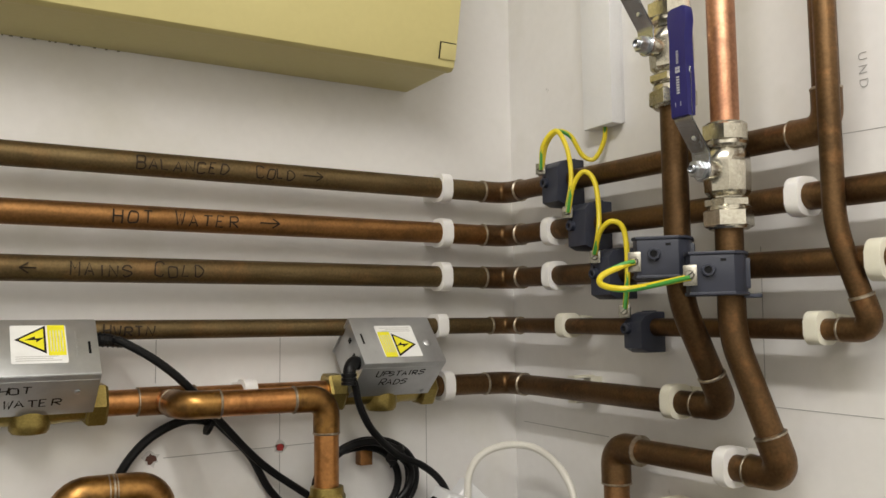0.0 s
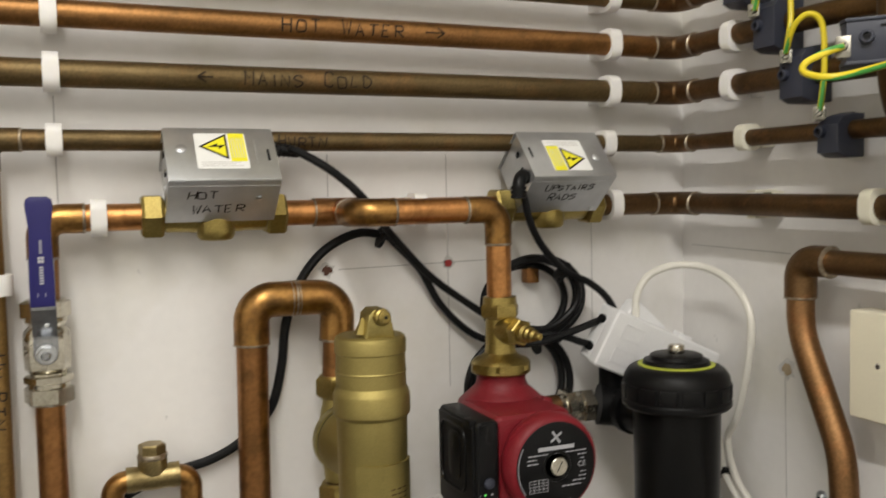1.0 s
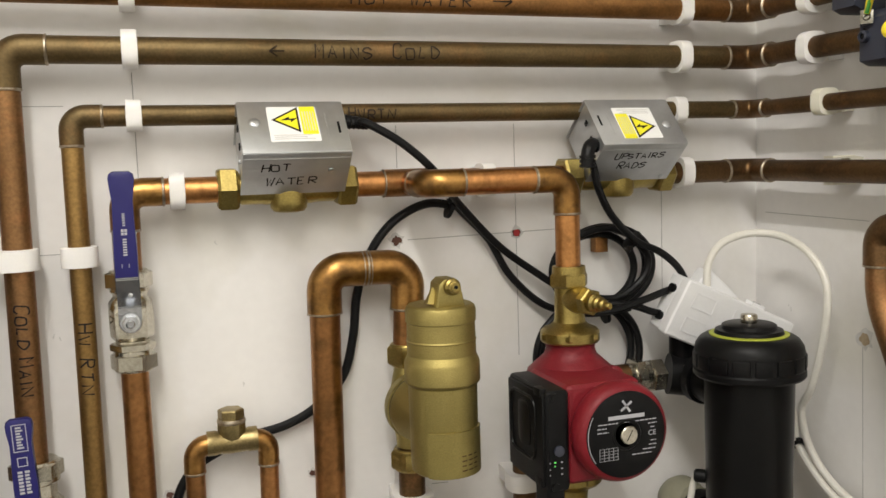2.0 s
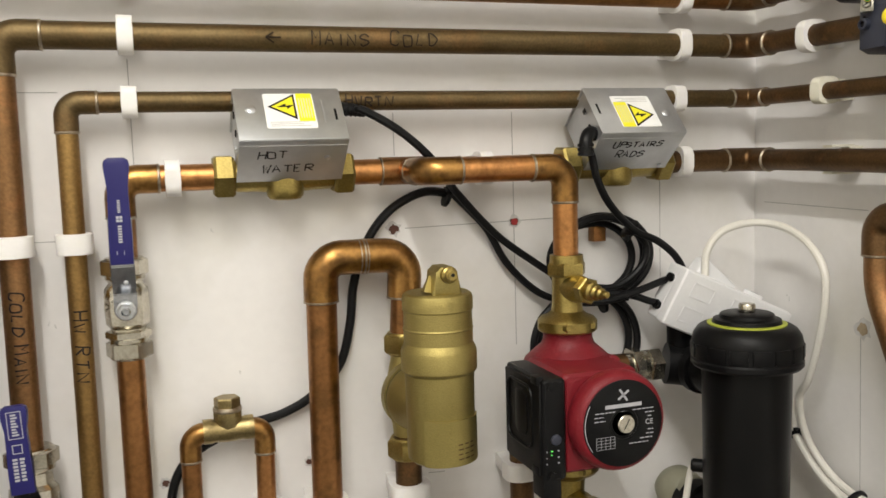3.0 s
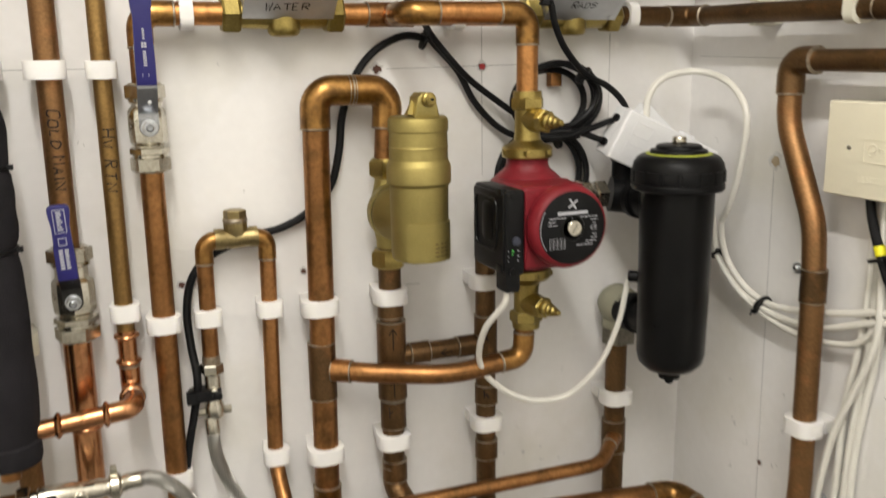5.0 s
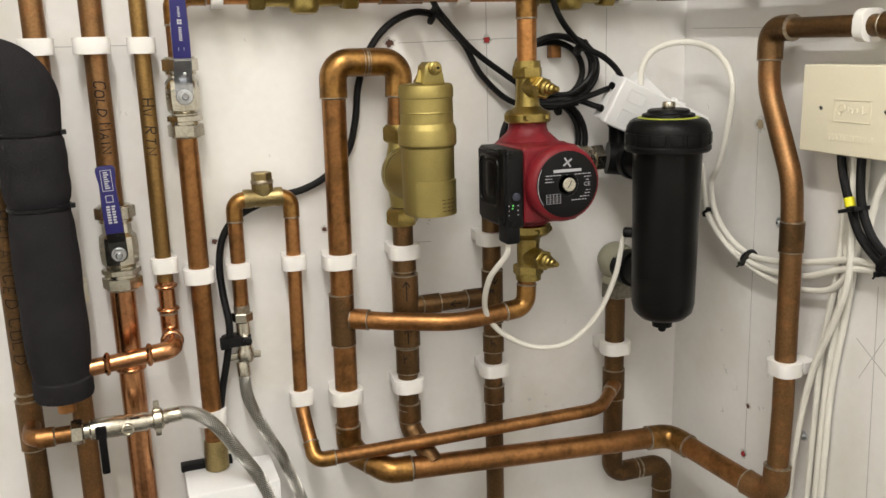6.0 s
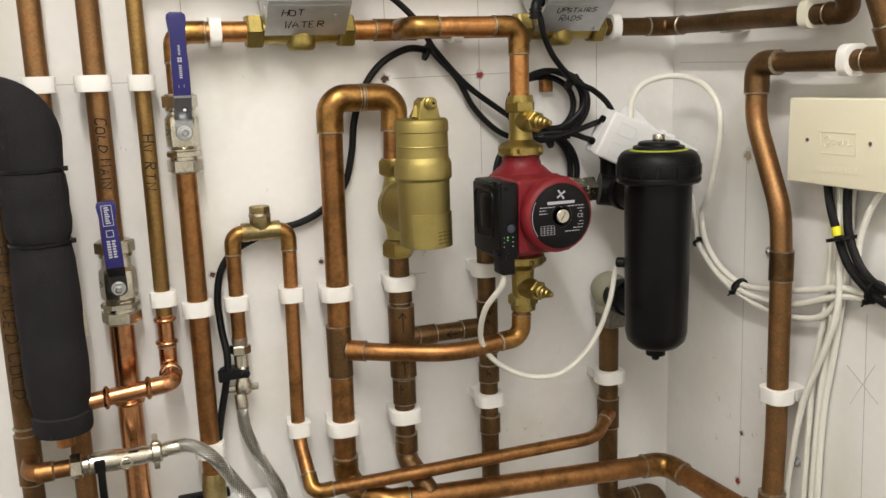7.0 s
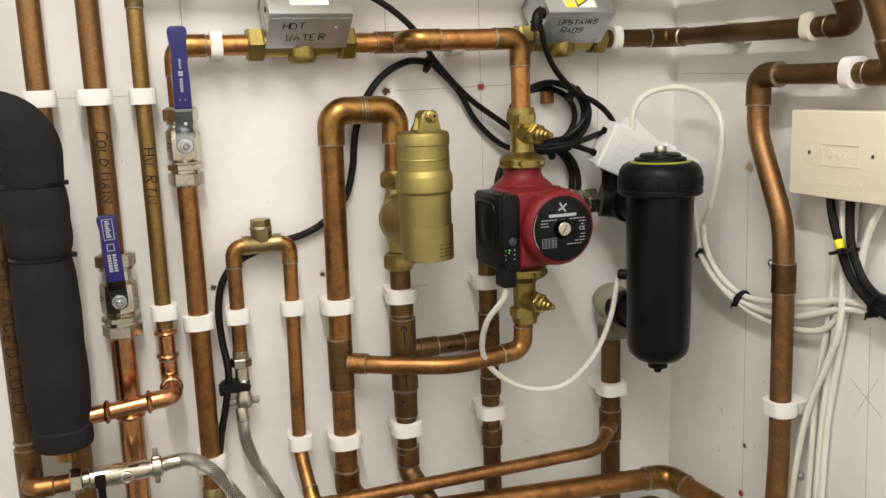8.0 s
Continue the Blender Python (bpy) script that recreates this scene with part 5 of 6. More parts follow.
def earth_wire(pts, label="green and yellow earth wire looped between pipe clamps"):
    w = thing("earth_wire", pts[0], label, "wire", "earth wires")
    path = smooth_path(pts, 8)
    part("sheath", sweep(path, 0.0031, 10), YELLOW_SHEATH, w, "yellow sheath")
    part("stripe", sweep([p + V((-0.0011 * math.cos(i * 0.16), -0.0010 * math.cos(i * 0.16), 0.0012 * math.sin(i * 0.16))) for i, p in enumerate(path)], 0.0024, 8), GREEN, w, "green stripe")
    return w


earth_wire([(-0.012, -0.222, 1.985), (-0.010, -0.218, 1.955), (-0.016, -0.205, 1.932), (-0.028, -0.196, 1.937), (-0.042, -0.190, 1.962), (-0.058, -0.182, 1.967), (-0.069, -0.174, 1.950), (-0.073, -0.170, 1.922)], "green and yellow earth wire out of the trunking")
earth_wire([(-0.076, -0.172, 1.918), (-0.078, -0.180, 1.948), (-0.070, -0.196, 1.964), (-0.063, -0.208, 1.941), (-0.062, -0.214, 1.901), (-0.074, -0.219, 1.860)])
earth_wire([(-0.078, -0.226, 1.857), (-0.077, -0.236, 1.889), (-0.070, -0.248, 1.904), (-0.061, -0.257, 1.889), (-0.060, -0.261, 1.845), (-0.072, -0.266, 1.802)])
earth_wire([(-0.078, -0.272, 1.803), (-0.082, -0.288, 1.828), (-0.076, -0.302, 1.838), (-0.066, -0.310, 1.826), (-0.064, -0.311, 1.780), (-0.066, -0.307, 1.736)])
earth_wire([(-0.152, -0.416, 1.782), (-0.166, -0.411, 1.777), (-0.182, -0.402, 1.768), (-0.180, -0.402, 1.759), (-0.156, -0.416, 1.756), (-0.136, -0.472, 1.764)])


# ---- cables ----
def cable(name, label, pts, r, mat, group=""):
    path = smooth_path(pts, 8)
    return solid(name, sweep(path, r, 10), mat, label, "cable", group=group)


def tie(at, axis, r, label="black nylon cable tie"):
    t = thing("cable_tie", at, label, "cable tie", "cable ties")
    part("band", lathe([(r * 0.6, -0.0022), (r, -0.0022), (r, 0.0022), (r * 0.6, 0.0022)], at, axis, 16), RUBBER, t)
    a = V(axis).normalized()
    part("head", block((-0.003, -0.0035, -0.003), (0.003, 0.0035, 0.003), 0.0005, Matrix.Translation(V(at) + a.orthogonal().normalized() * (r + 0.001))), RUBBER, t)
    part("tail", sweep([V(at) + a.orthogonal().normalized() * r, V(at) + a.orthogonal().normalized() * (r + 0.009)], 0.0014, 6), RUBBER, t)


FLEX, WFLEX = "black round flexible cable", "white round flexible cable"
g = gl + V((0.020, -0.001, -0.002))
cable("power_cable", "black flexible cable from the hot water valve head", [g, (-0.562, -0.066, 1.710), (-0.533, -0.074, 1.693), (-0.508, -0.076, 1.674), (-0.486, -0.074, 1.653), (-0.464, -0.052, 1.633), (-0.440, -0.026, 1.612), (-0.391, -0.020, 1.562), (-0.343, -0.022, 1.526), (-0.309, -0.026, 1.504), (-0.275, -0.036, 1.492), (-0.238, -0.040, 1.490), (-0.205, -0.042, 1.512), (-0.198, -0.044, 1.538), (-0.216, -0.048, 1.558)], 0.0046, RUBBER, "black cables")
cable("power_cable", FLEX + " hanging across the wall", [(-0.452, -0.024, 1.620), (-0.436, -0.014, 1.606), (-0.401, -0.012, 1.570), (-0.376, -0.012, 1.527), (-0.342, -0.014, 1.492), (-0.311, -0.018, 1.476), (-0.27, -0.03, 1.470), (-0.225, -0.045, 1.476)], 0.0046, RUBBER, "black cables")
cable("power_cable", FLEX + " arching behind the flow pipe", [(-0.443, -0.016, 1.613), (-0.478, -0.014, 1.617), (-0.513, -0.014, 1.603), (-0.538, -0.013, 1.580), (-0.556, -0.012, 1.549), (-0.568, -0.012, 1.511), (-0.574, -0.012, 1.466), (-0.588, -0.012, 1.420), (-0.621, -0.011, 1.387), (-0.656, -0.011, 1.370), (-0.698, -0.011, 1.361),
      (-0.749, -0.011, 1.341), (-0.775, -0.012, 1.314), (-0.785, -0.014, 1.272), (-0.784, -0.022, 1.228), (-0.780, -0.034, 1.185), (-0.786, -0.036, 1.144), (-0.799, -0.038, 1.086), (-0.810, -0.044, 1.020), (-0.818, -0.05, 0.965)], 0.0052, RUBBER, "black cables")
cable("power_cable", "black flexible cable from the upstairs valve head", [gl2 + V((-0.016, -0.012, -0.020)), (-0.302, -0.096, 1.656), (-0.292, -0.092, 1.626), (-0.269, -0.082, 1.594), (-0.226, -0.062, 1.562), (-0.190, -0.060, 1.545), (-0.161, -0.056, 1.522), (-0.140, -0.050, 1.489)], 0.0046, RUBBER, "black cables")
for k, (cx, cz, rx, rz, y) in enumerate(((-0.2565, 1.5275, 0.063, 0.050, -0.034), (-0.2495, 1.5265, 0.0705, 0.052, -0.026), (-0.262, 1.524, 0.060, 0.046, -0.020), (-0.275, 1.420, 0.066, 0.062, -0.022), (-0.275, 1.418, 0.0745, 0.068, -0.028))):
    cable("cable_coil", "coil of spare black cable tied behind the pump", [(cx + rx * math.cos(radians(50 + k * 17 + i * 30)), y - 0.004 * math.sin(i * 0.5), cz + rz * math.sin(radians(50 + k * 17 + i * 30))) for i in range(14)], 0.0048, RUBBER, "black cables")
cable("power_cable", FLEX + " into the white junction box", [(-0.312, -0.045, 1.480), (-0.260, -0.055, 1.476), (-0.212, -0.058, 1.487), (-0.182, -0.060, 1.496), (-0.163, -0.060, 1.498)], 0.0046, RUBBER, "black cables")
cable("power_cable", FLEX + " into the box's lower bush", [(-0.290, -0.034, 1.478), (-0.252, -0.045, 1.483), (-0.224, -0.052, 1.479), (-0.202, -0.056, 1.471), (-0.184, -0.060, 1.466)], 0.0046, RUBBER, "black cables")
tie((-0.452, -0.018, 1.610), (1, 0, -0.4), 0.012)
tie((-0.224, -0.050, 1.561), (0.7, 0, -0.7), 0.014)
tie((-0.256, -0.036, 1.468), (1, 0, 0.2), 0.011)

cable("white_cable", WFLEX + " looping out of the junction box", [(-0.124, -0.062, 1.498), (-0.121, -0.062, 1.528), (-0.104, -0.066, 1.552), (-0.072, -0.076, 1.563), (-0.046, -0.100, 1.561), (-0.042, -0.142, 1.547), (-0.042, -0.173, 1.520), (-0.042, -0.181, 1.488), (-0.040, -0.171, 1.435), (-0.038, -0.150, 1.375),
      (-0.034, -0.130, 1.345), (-0.030, -0.138, 1.300), (-0.026, -0.172, 1.264), (-0.022, -0.222, 1.246), (-0.020, -0.295, 1.253), (-0.018, -0.360, 1.268), (-0.018, -0.409, 1.281), (-0.020, -0.470, 1.281), (-0.020, -0.54, 1.270)], 0.0048, WHITE_FLEX, "white cables")
cable("white_cable", WFLEX + " along the side wall", [(-0.030, -0.060, 1.40), (-0.028, -0.090, 1.345), (-0.026, -0.113, 1.298), (-0.026, -0.155, 1.262), (-0.024, -0.212, 1.238), (-0.018, -0.271, 1.232), (-0.018, -0.328, 1.240), (-0.018, -0.408, 1.269), (-0.018, -0.470, 1.274), (-0.018, -0.54, 1.262)], 0.0048, WHITE_FLEX, "white cables")
cable("white_cable", WFLEX + " along the side wall", [(-0.036, -0.105, 1.375), (-0.034, -0.116, 1.330), (-0.034, -0.128, 1.292), (-0.030, -0.170, 1.254), (-0.022, -0.222, 1.228), (-0.016, -0.272, 1.216), (-0.016, -0.318, 1.218), (-0.016, -0.381, 1.238), (-0.014, -0.41, 1.30), (-0.012, -0.405, 1.42)], 0.0045, WHITE_FLEX, "white cables")
tie((-0.029, -0.122, 1.298), (0, -0.5, -0.6), 0.012)
tie((-0.024, -0.214, 1.243), (0, -0.8, -0.4), 0.014)
cable("white_cable", "white flexible cable hanging from the pump", [(-0.416, -0.203, 1.303), (-0.419, -0.200, 1.285), (-0.432, -0.17, 1.245), (-0.424, -0.135, 1.190), (-0.392, -0.120, 1.146), (-0.339, -0.120, 1.116), (-0.280, -0.120, 1.114), (-0.229, -0.120, 1.153), (-0.198, -0.120, 1.213), (-0.186, -0.122, 1.272), (-0.176, -0.130, 1.284)], 0.0042, WHITE_FLEX, "white cables")
for k, pts in enumerate((((-0.020, -0.400, 1.43), (-0.021, -0.405, 1.333), (-0.022, -0.408, 1.257), (-0.022, -0.391, 1.197), (-0.020, -0.353, 1.103), (-0.020, -0.334, 1.0), (-0.020, -0.327, 0.929), (-0.020, -0.322, 0.80)),
                         ((-0.010, -0.376, 1.43), (-0.010, -0.379, 1.312), (-0.010, -0.373, 1.232), (-0.010, -0.359, 1.146), (-0.010, -0.356, 1.060), (-0.010, -0.352, 0.933), (-0.010, -0.35, 0.80)),
                         ((-0.010, -0.386, 1.43), (-0.010, -0.389, 1.313), (-0.010, -0.386, 1.218), (-0.010, -0.374, 1.117), (-0.010, -0.369, 1.031), (-0.010, -0.367, 0.941), (-0.010, -0.365, 0.80)),
                         ((-0.008, -0.410, 1.43), (-0.008, -0.405, 1.300), (-0.008, -0.394, 1.200), (-0.008, -0.380, 1.100), (-0.008, -0.376, 1.000), (-0.008, -0.374, 0.80)))):
    cable("white_cable", WFLEX + " dropping from the wiring box", pts, 0.0048, WHITE_FLEX, "white cables")
cable("power_cable", "thick black cable curving out of the wiring box", [(-0.024, -0.380, 1.425), (-0.026, -0.388, 1.395), (-0.028, -0.404, 1.360), (-0.028, -0.425, 1.320), (-0.028, -0.456, 1.294), (-0.028, -0.49, 1.280), (-0.028, -0.56, 1.27)], 0.0058, RUBBER, "black cables")
cable("power_cable", "thick black cable curving out of the wiring box", [(-0.024, -0.416, 1.425), (-0.026, -0.418, 1.395), (-0.028, -0.426, 1.356), (-0.028, -0.449, 1.316), (-0.028, -0.488, 1.296), (-0.028, -0.56, 1.290)], 0.0058, RUBBER, "black cables")
cable("white_cable", "pale grey cable curving into the wiring box", [(-0.022, -0.470, 1.425), (-0.024, -0.452, 1.39), (-0.022, -0.438, 1.35), (-0.020, -0.432, 1.30)], 0.0045, WHITE_FLEX, "white cables")
tie((-0.028, -0.415, 1.350), (0, -0.3, -1), 0.020)
tie((-0.026, -0.470, 1.290), (0, -1, -0.2), 0.016)
tag = solid("cable_marker", lathe([(0.0066, -0.006), (0.0066, 0.006)], (-0.0275, -0.405, 1.358), (0, -0.40, -1), 16), YELLOW, "small yellow marker sleeve on a black cable", "cable marker")


# ---- insulated pipe and flexible hoses ----
def insulated_pipe():
    p = thing("insulated_pipe", (-1.0, -0.104, 1.13), "pipe wrapped in black foam insulation with taped seams", "insulated pipe")
    ax = lambda z: V((-1.000 - 0.002 * (z - 1.2), -0.104, z))
    part("copper_stub", sweep([ax(1.12), ax(1.17)], 0.011), COPPER_MID, p)
    part("end_cap", lathe([(0.020, 1.140), (0.035, 1.141), (0.0365, 1.146), (0.0365, 1.166), (0.033, 1.169)], V((-1.0, -0.104, 0)), UP, 28), FOAM, p)
    for lo, hi in ((1.168, 1.388), (1.390, 1.478)):
        n = 10
        part("foam_sleeve", sweep([ax(lo + (hi - lo) * k / n) for k in range(n + 1)], [0.0340, 0.0375] + [0.0388 + 0.0006 * math.sin(k * 1.7) for k in range(n - 3)] + [0.0378, 0.0345], 28), FOAM, p)
    bend = fillet([ax(1.480), V((-1.002, -0.104, 1.548)), V((-1.16, -0.112, 1.576)), V((-1.5, -0.112, 1.584))], 0.085, 10)
    part("foam_elbow", sweep(bend, [0.0365] + [0.0395] * (len(bend) - 1), 28), FOAM, p)
    for z in (1.389, 1.479):
        part("tape_band", lathe([(0.034, -0.003), (0.0372, -0.002), (0.0372, 0.002), (0.034, 0.003)], ax(z), UP, 28), RUBBER, p)
        part("tie_head", block((-0.004, -0.003, -0.003), (0.004, 0.003, 0.003), 0.001, Matrix.Translation(ax(z) + V((0.0375, -0.008, 0)))), RUBBER, p)
    return p


insulated_pipe()


def braid_hose(label, pts, r):
    h = thing("braided_hose", pts[0], label, "hose", "braided hoses")
    path = smooth_path(pts, 10)
    part("core", sweep(path, r, 14), BRAID, h)
    up = V((0.02, -1, 0.03))
    wires = bmesh.new()
    for s in range(16):
        for sign in (1, -1):
            line, dist = [], 0.0
            dense = []
            for a, b in zip(path, path[1:]):
                for u in (0, 0.33, 0.66):
                    dense.append(a.lerp(b, u))
            for i, p in enumerate(dense):
                t = (dense[min(i + 1, len(dense) - 1)] - dense[max(i - 1, 0)]).normalized()
                n = (up - t * up.dot(t)).normalized()
                b = t.cross(n)
                if i:
                    dist += (p - dense[i - 1]).length
                ang = sign * dist / r * 0.7 + s * math.pi * 2 / 16
                line.append(p + (n * math.cos(ang) + b * math.sin(ang)) * (r + 0.0002))
            sweep(line, 0.00042, 4, wires)
    tagged(part("braid", wires, WIRE, h), "woven steel wire braid", kind="stuff")
    d0 = (path[1] - path[0]).normalized()
    part("ferrule", lathe([(r + 0.001, -0.004), (r + 0.0016, 0), (r + 0.0016, 0.016), (r + 0.0008, 0.018)], path[0], d0, 18), NICKEL, h)
    return h


braid_hose("braided steel flexible hose from the filling valve", [(-0.877, -0.100, 1.090), (-0.848, -0.103, 1.091), (-0.819, -0.105, 1.070), (-0.788, -0.107, 1.022), (-0.760, -0.112, 0.972), (-0.745, -0.120, 0.915), (-0.735, -0.12, 0.80)], 0.0084)
braid_hose("braided steel flexible hose below the slim loop", [(-0.766, -0.036, 1.125), (-0.763, -0.046, 1.075), (-0.741, -0.052, 1.018), (-0.716, -0.054, 0.962), (-0.69, -0.07, 0.87), (-0.685, -0.07, 0.78)], 0.0080)


def filling_valve():
    v = thing("filling_valve", (-1.043, -0.1, 1.088), "nickel isolating valve with small black lever", "valve")
    part("copper_elbow", sweep(fillet([(-1.050, -0.042, 1.085), (-1.048, -0.100, 1.086), (-0.985, -0.100, 1.087)], 0.018), 0.0112, 18), COPPER_MID, v, "copper elbow and stub")
    part("socket", lathe([(0.013, 0), (0.013, 0.020)], (-1.040, -0.100, 1.0862), ALONG, 18), COPPER_MID, v)
    part("solder_ring", lathe([(0.0115, -0.0015), (0.0136, 0), (0.0115, 0.0015)], (-1.019, -0.100, 1.0866), ALONG, 18), SOLDER, v)
    part("nut", hexnut((-0.991, -0.100, 1.087), ALONG, 0.029, 0.015, turn=0.62), NICKEL, v)
    part("neck", lathe([(0.0115, 0), (0.0115, 0.008)], (-0.983, -0.100, 1.087), ALONG, 20), NICKEL, v)
    part("body", lathe([(0.0120, 0.0), (0.0142, 0.002), (0.0146, 0.034), (0.0138, 0.036), (0.0138, 0.040), (0.0128, 0.042), (0.0125, 0.070), (0.0112, 0.072), (0.0112, 0.080)], (-0.976, -0.100, 1.087), ALONG, 28), NICKEL, v)
    part("body_slot", block((-0.925, -0.1090, 1.0965), (-0.913, -0.1068, 1.0985), 0.0005), BLACK, v)
    part("lever_hub", block((-0.969, -0.1195, 1.079), (-0.955, -0.109, 1.095), 0.0022), BLACK, v)
    part("lever", block((-0.966, -0.1205, 1.030), (-0.956, -0.1150, 1.084), 0.0022), BLACK, v, "black plastic lever turned down")
    knob = part("test_screw", lathe([(0.0082, 0.008), (0.0082, 0.0165), (0.0072, 0.0172), (0.0058, 0.0172), (0.0055, 0.0150), (0.001, 0.0150)], (-0.929, -0.100, 1.085), DEEP, 22), NICKEL, v)
    part("screw_slot", block((-0.9336, -0.1154, 1.0845), (-0.9244, -0.1148, 1.0857), 0), BLACK, knob)
    part("swivel_nut", lathe([(0.0120, 0), (0.0150, 0.002), (0.0150, 0.011), (0.0120, 0.014), (0.0095, 0.0145), (0.0095, 0.020)], (-0.897, -0.100, 1.088), ALONG, 26), NICKEL, v)
    for s in (-1, 1):
        part("wing", prism([(-0.0045, 0.012), (0.0045, 0.012), (0.0035, 0.026), (-0.0035, 0.026)], 0.005, axes((-0.891, -0.0975, 1.088), ALONG, UP * s), 0.001), NICKEL, v)
    return v


filling_valve()


def drain_valve():
    v = thing("drain_valve", (-0.761, -0.034, 1.2), "small nickel isolating valve under the slim loop", "valve")
    c = V((-0.761, -0.034, 0))
    part("tape", lathe([(0.0108, 1.203), (0.0118, 1.206), (0.0112, 1.214)], c, UP, 16), SOLDER, v)
    part("nut", hexnut(c + V((0, 0, 1.196)), UP, 0.026, 0.014), NICKEL, v)
    part("body", lathe([(0.010, 1.128), (0.0125, 1.132), (0.0125, 1.146), (0.0105, 1.150), (0.0105, 1.188), (0.0120, 1.190)], c, UP, 22), NICKEL, v)
    part("wing", block((-0.785, -0.037, 1.132), (-0.739, -0.031, 1.142), 0.0015), NICKEL, v)
    part("screw", lathe([(0.0045, 0.008), (0.0045, 0.015), (0.003, 0.016)], c + V((0, 0, 1.168)), DEEP, 14), NICKEL, v)
    return v


drain_valve()
strap = thing("cable_tie", (-0.772, -0.034, 1.164), "broad black strap holding a cable to the valve", "cable tie", "cable ties")
part("band", prism(rounded(0.042, 0.030, 0.013, 5), 0.013, Matrix.Translation((-0.772, -0.036, 1.157)), 0.001), RUBBER, strap)
part("buckle", block((-0.796, -0.050, 1.154), (-0.783, -0.036, 1.170), 0.002), RUBBER, strap)
part("stud", lathe([(0.006, 0), (0.006, 0.006), (0.004, 0.007)], (-0.758, -0.049, 1.164), DEEP, 14), RUBBER, strap)


def floor_appliance():
    a = thing("white_appliance", (-0.80, -0.07, 0), "white enamelled appliance top with black rim", "appliance")
    part("casing", block((-0.862, -0.112, 0.0), (-0.735, -0.022, 0.972), 0.004), WHITE, a)
    part("rim", block((-0.866, -0.034, 0.970), (-0.792, -0.018, 0.982), 0.003), BLACK, a, "black plastic rim")
    return a


floor_appliance()


# ---- handwriting on the pipes ----
def note(run, text, at, along, out, r, size, spacing=1.15, ink=INK_FADED):
    tagged(part("handwriting", wrap(scrawl(text, size, spacing * 0.95, 0.0017), at, along, out, r), ink, run), "faded marker handwriting", kind="stuff")


def arrow(run, at, along, out, r, length=0.03, ink=INK_FADED):
    bm = bmesh.new()
    m = Matrix.Identity(4)
    block((-length / 2, -0.0008, 0), (length / 2, 0.0008, 0.0001), 0, m, 1, bm)
    for s in (-1, 1):
        block((-0.010, -0.0008, 0), (0, 0.0008, 0.0001), 0, pose(length / 2, 0, 0, 0, 0, s * 32), 1, bm)
    part("arrow", wrap(bm, at, along, out, r), ink, run)


FACE = V((-0.05, -1, -0.05))
note(balanced, "BALANCED", (-0.492, -0.0413, 1.908), ALONG, FACE, 0.014, 0.0185)
note(balanced, "COLD", (-0.383, -0.0413, 1.908), ALONG, FACE, 0.014, 0.0175)
arrow(balanced, (-0.337, -0.0413, 1.908), ALONG, FACE, 0.014, 0.026)
note(hot, "HOT  WATER", (-0.497, -0.0413, 1.847), ALONG, FACE, 0.014, 0.020, 1.25)
arrow(hot, (-0.392, -0.0413, 1.847), ALONG, FACE, 0.014, 0.024)
note(mains, "MAINS  COLD", (-0.538, -0.0413, 1.788), ALONG, FACE, 0.0142, 0.0190, 1.25)
arrow(mains, (-0.652, -0.0413, 1.788), -ALONG, FACE, 0.0142, 0.016)
note(hot_return, "HWRTN", (-0.548, -0.0372, 1.722), ALONG, FACE, 0.011, 0.0155)
DOWN = -UP
note(mains, "COLD MAIN", (-0.918, -0.04, 1.488), DOWN, (0.10, -1, 0), 0.0142, 0.0165, 1.12, ink=INK)
note(hot_return, "HW RTN", (-0.861, -0.036, 1.472), DOWN, (0.05, -1, 0), 0.0105, 0.0175, 1.25, ink=INK)
note(balanced, "BALANCED COLD", (-1.052, -0.04, 1.275), DOWN, (0.05, -1, 0), 0.014, 0.022, 1.2)
note(feed, "F", (-0.518, -0.045, 1.102), ALONG, (-0.25, -1, 0.2), 0.0182, 0.020, ink=INK)
arrow(feed, (-0.518, -0.045, 1.142), UP, (-0.2, -1, 0), 0.0203, 0.026, ink=INK)
arrow(feed, (-0.518, -0.045, 1.212), UP, (-0.2, -1, 0), 0.0203, 0.030, ink=INK)
arrow(link, (-0.440, -0.045, 1.182), -ALONG, FACE, 0.0135, 0.018, ink=INK)
arrow(back, (-0.3745, -0.045, 1.215), DOWN, (-0.2, -1, 0), 0.0168, 0.020, ink=INK)
note(back, "R", (-0.3745, -0.045, 1.192), ALONG, (-0.3, -1, 0.2), 0.0168, 0.014, ink=INK)
note(back, "R", (-0.374, -0.045, 1.105), ALONG, (-0.3, -1, 0.2), 0.0168, 0.014, ink=INK)


# ---- marks on the walls ----
def pencil(lo, hi, wall, label="thin pencil setting-out line on the wall"):
    """A line between two points on a wall plane."""
    a, b = V(lo), V(hi)
    bm = sweep([a, b], 0.00045, 5)
    return solid("pencil_line", bm, PENCIL, label, "pencil mark", group="pencil marks")


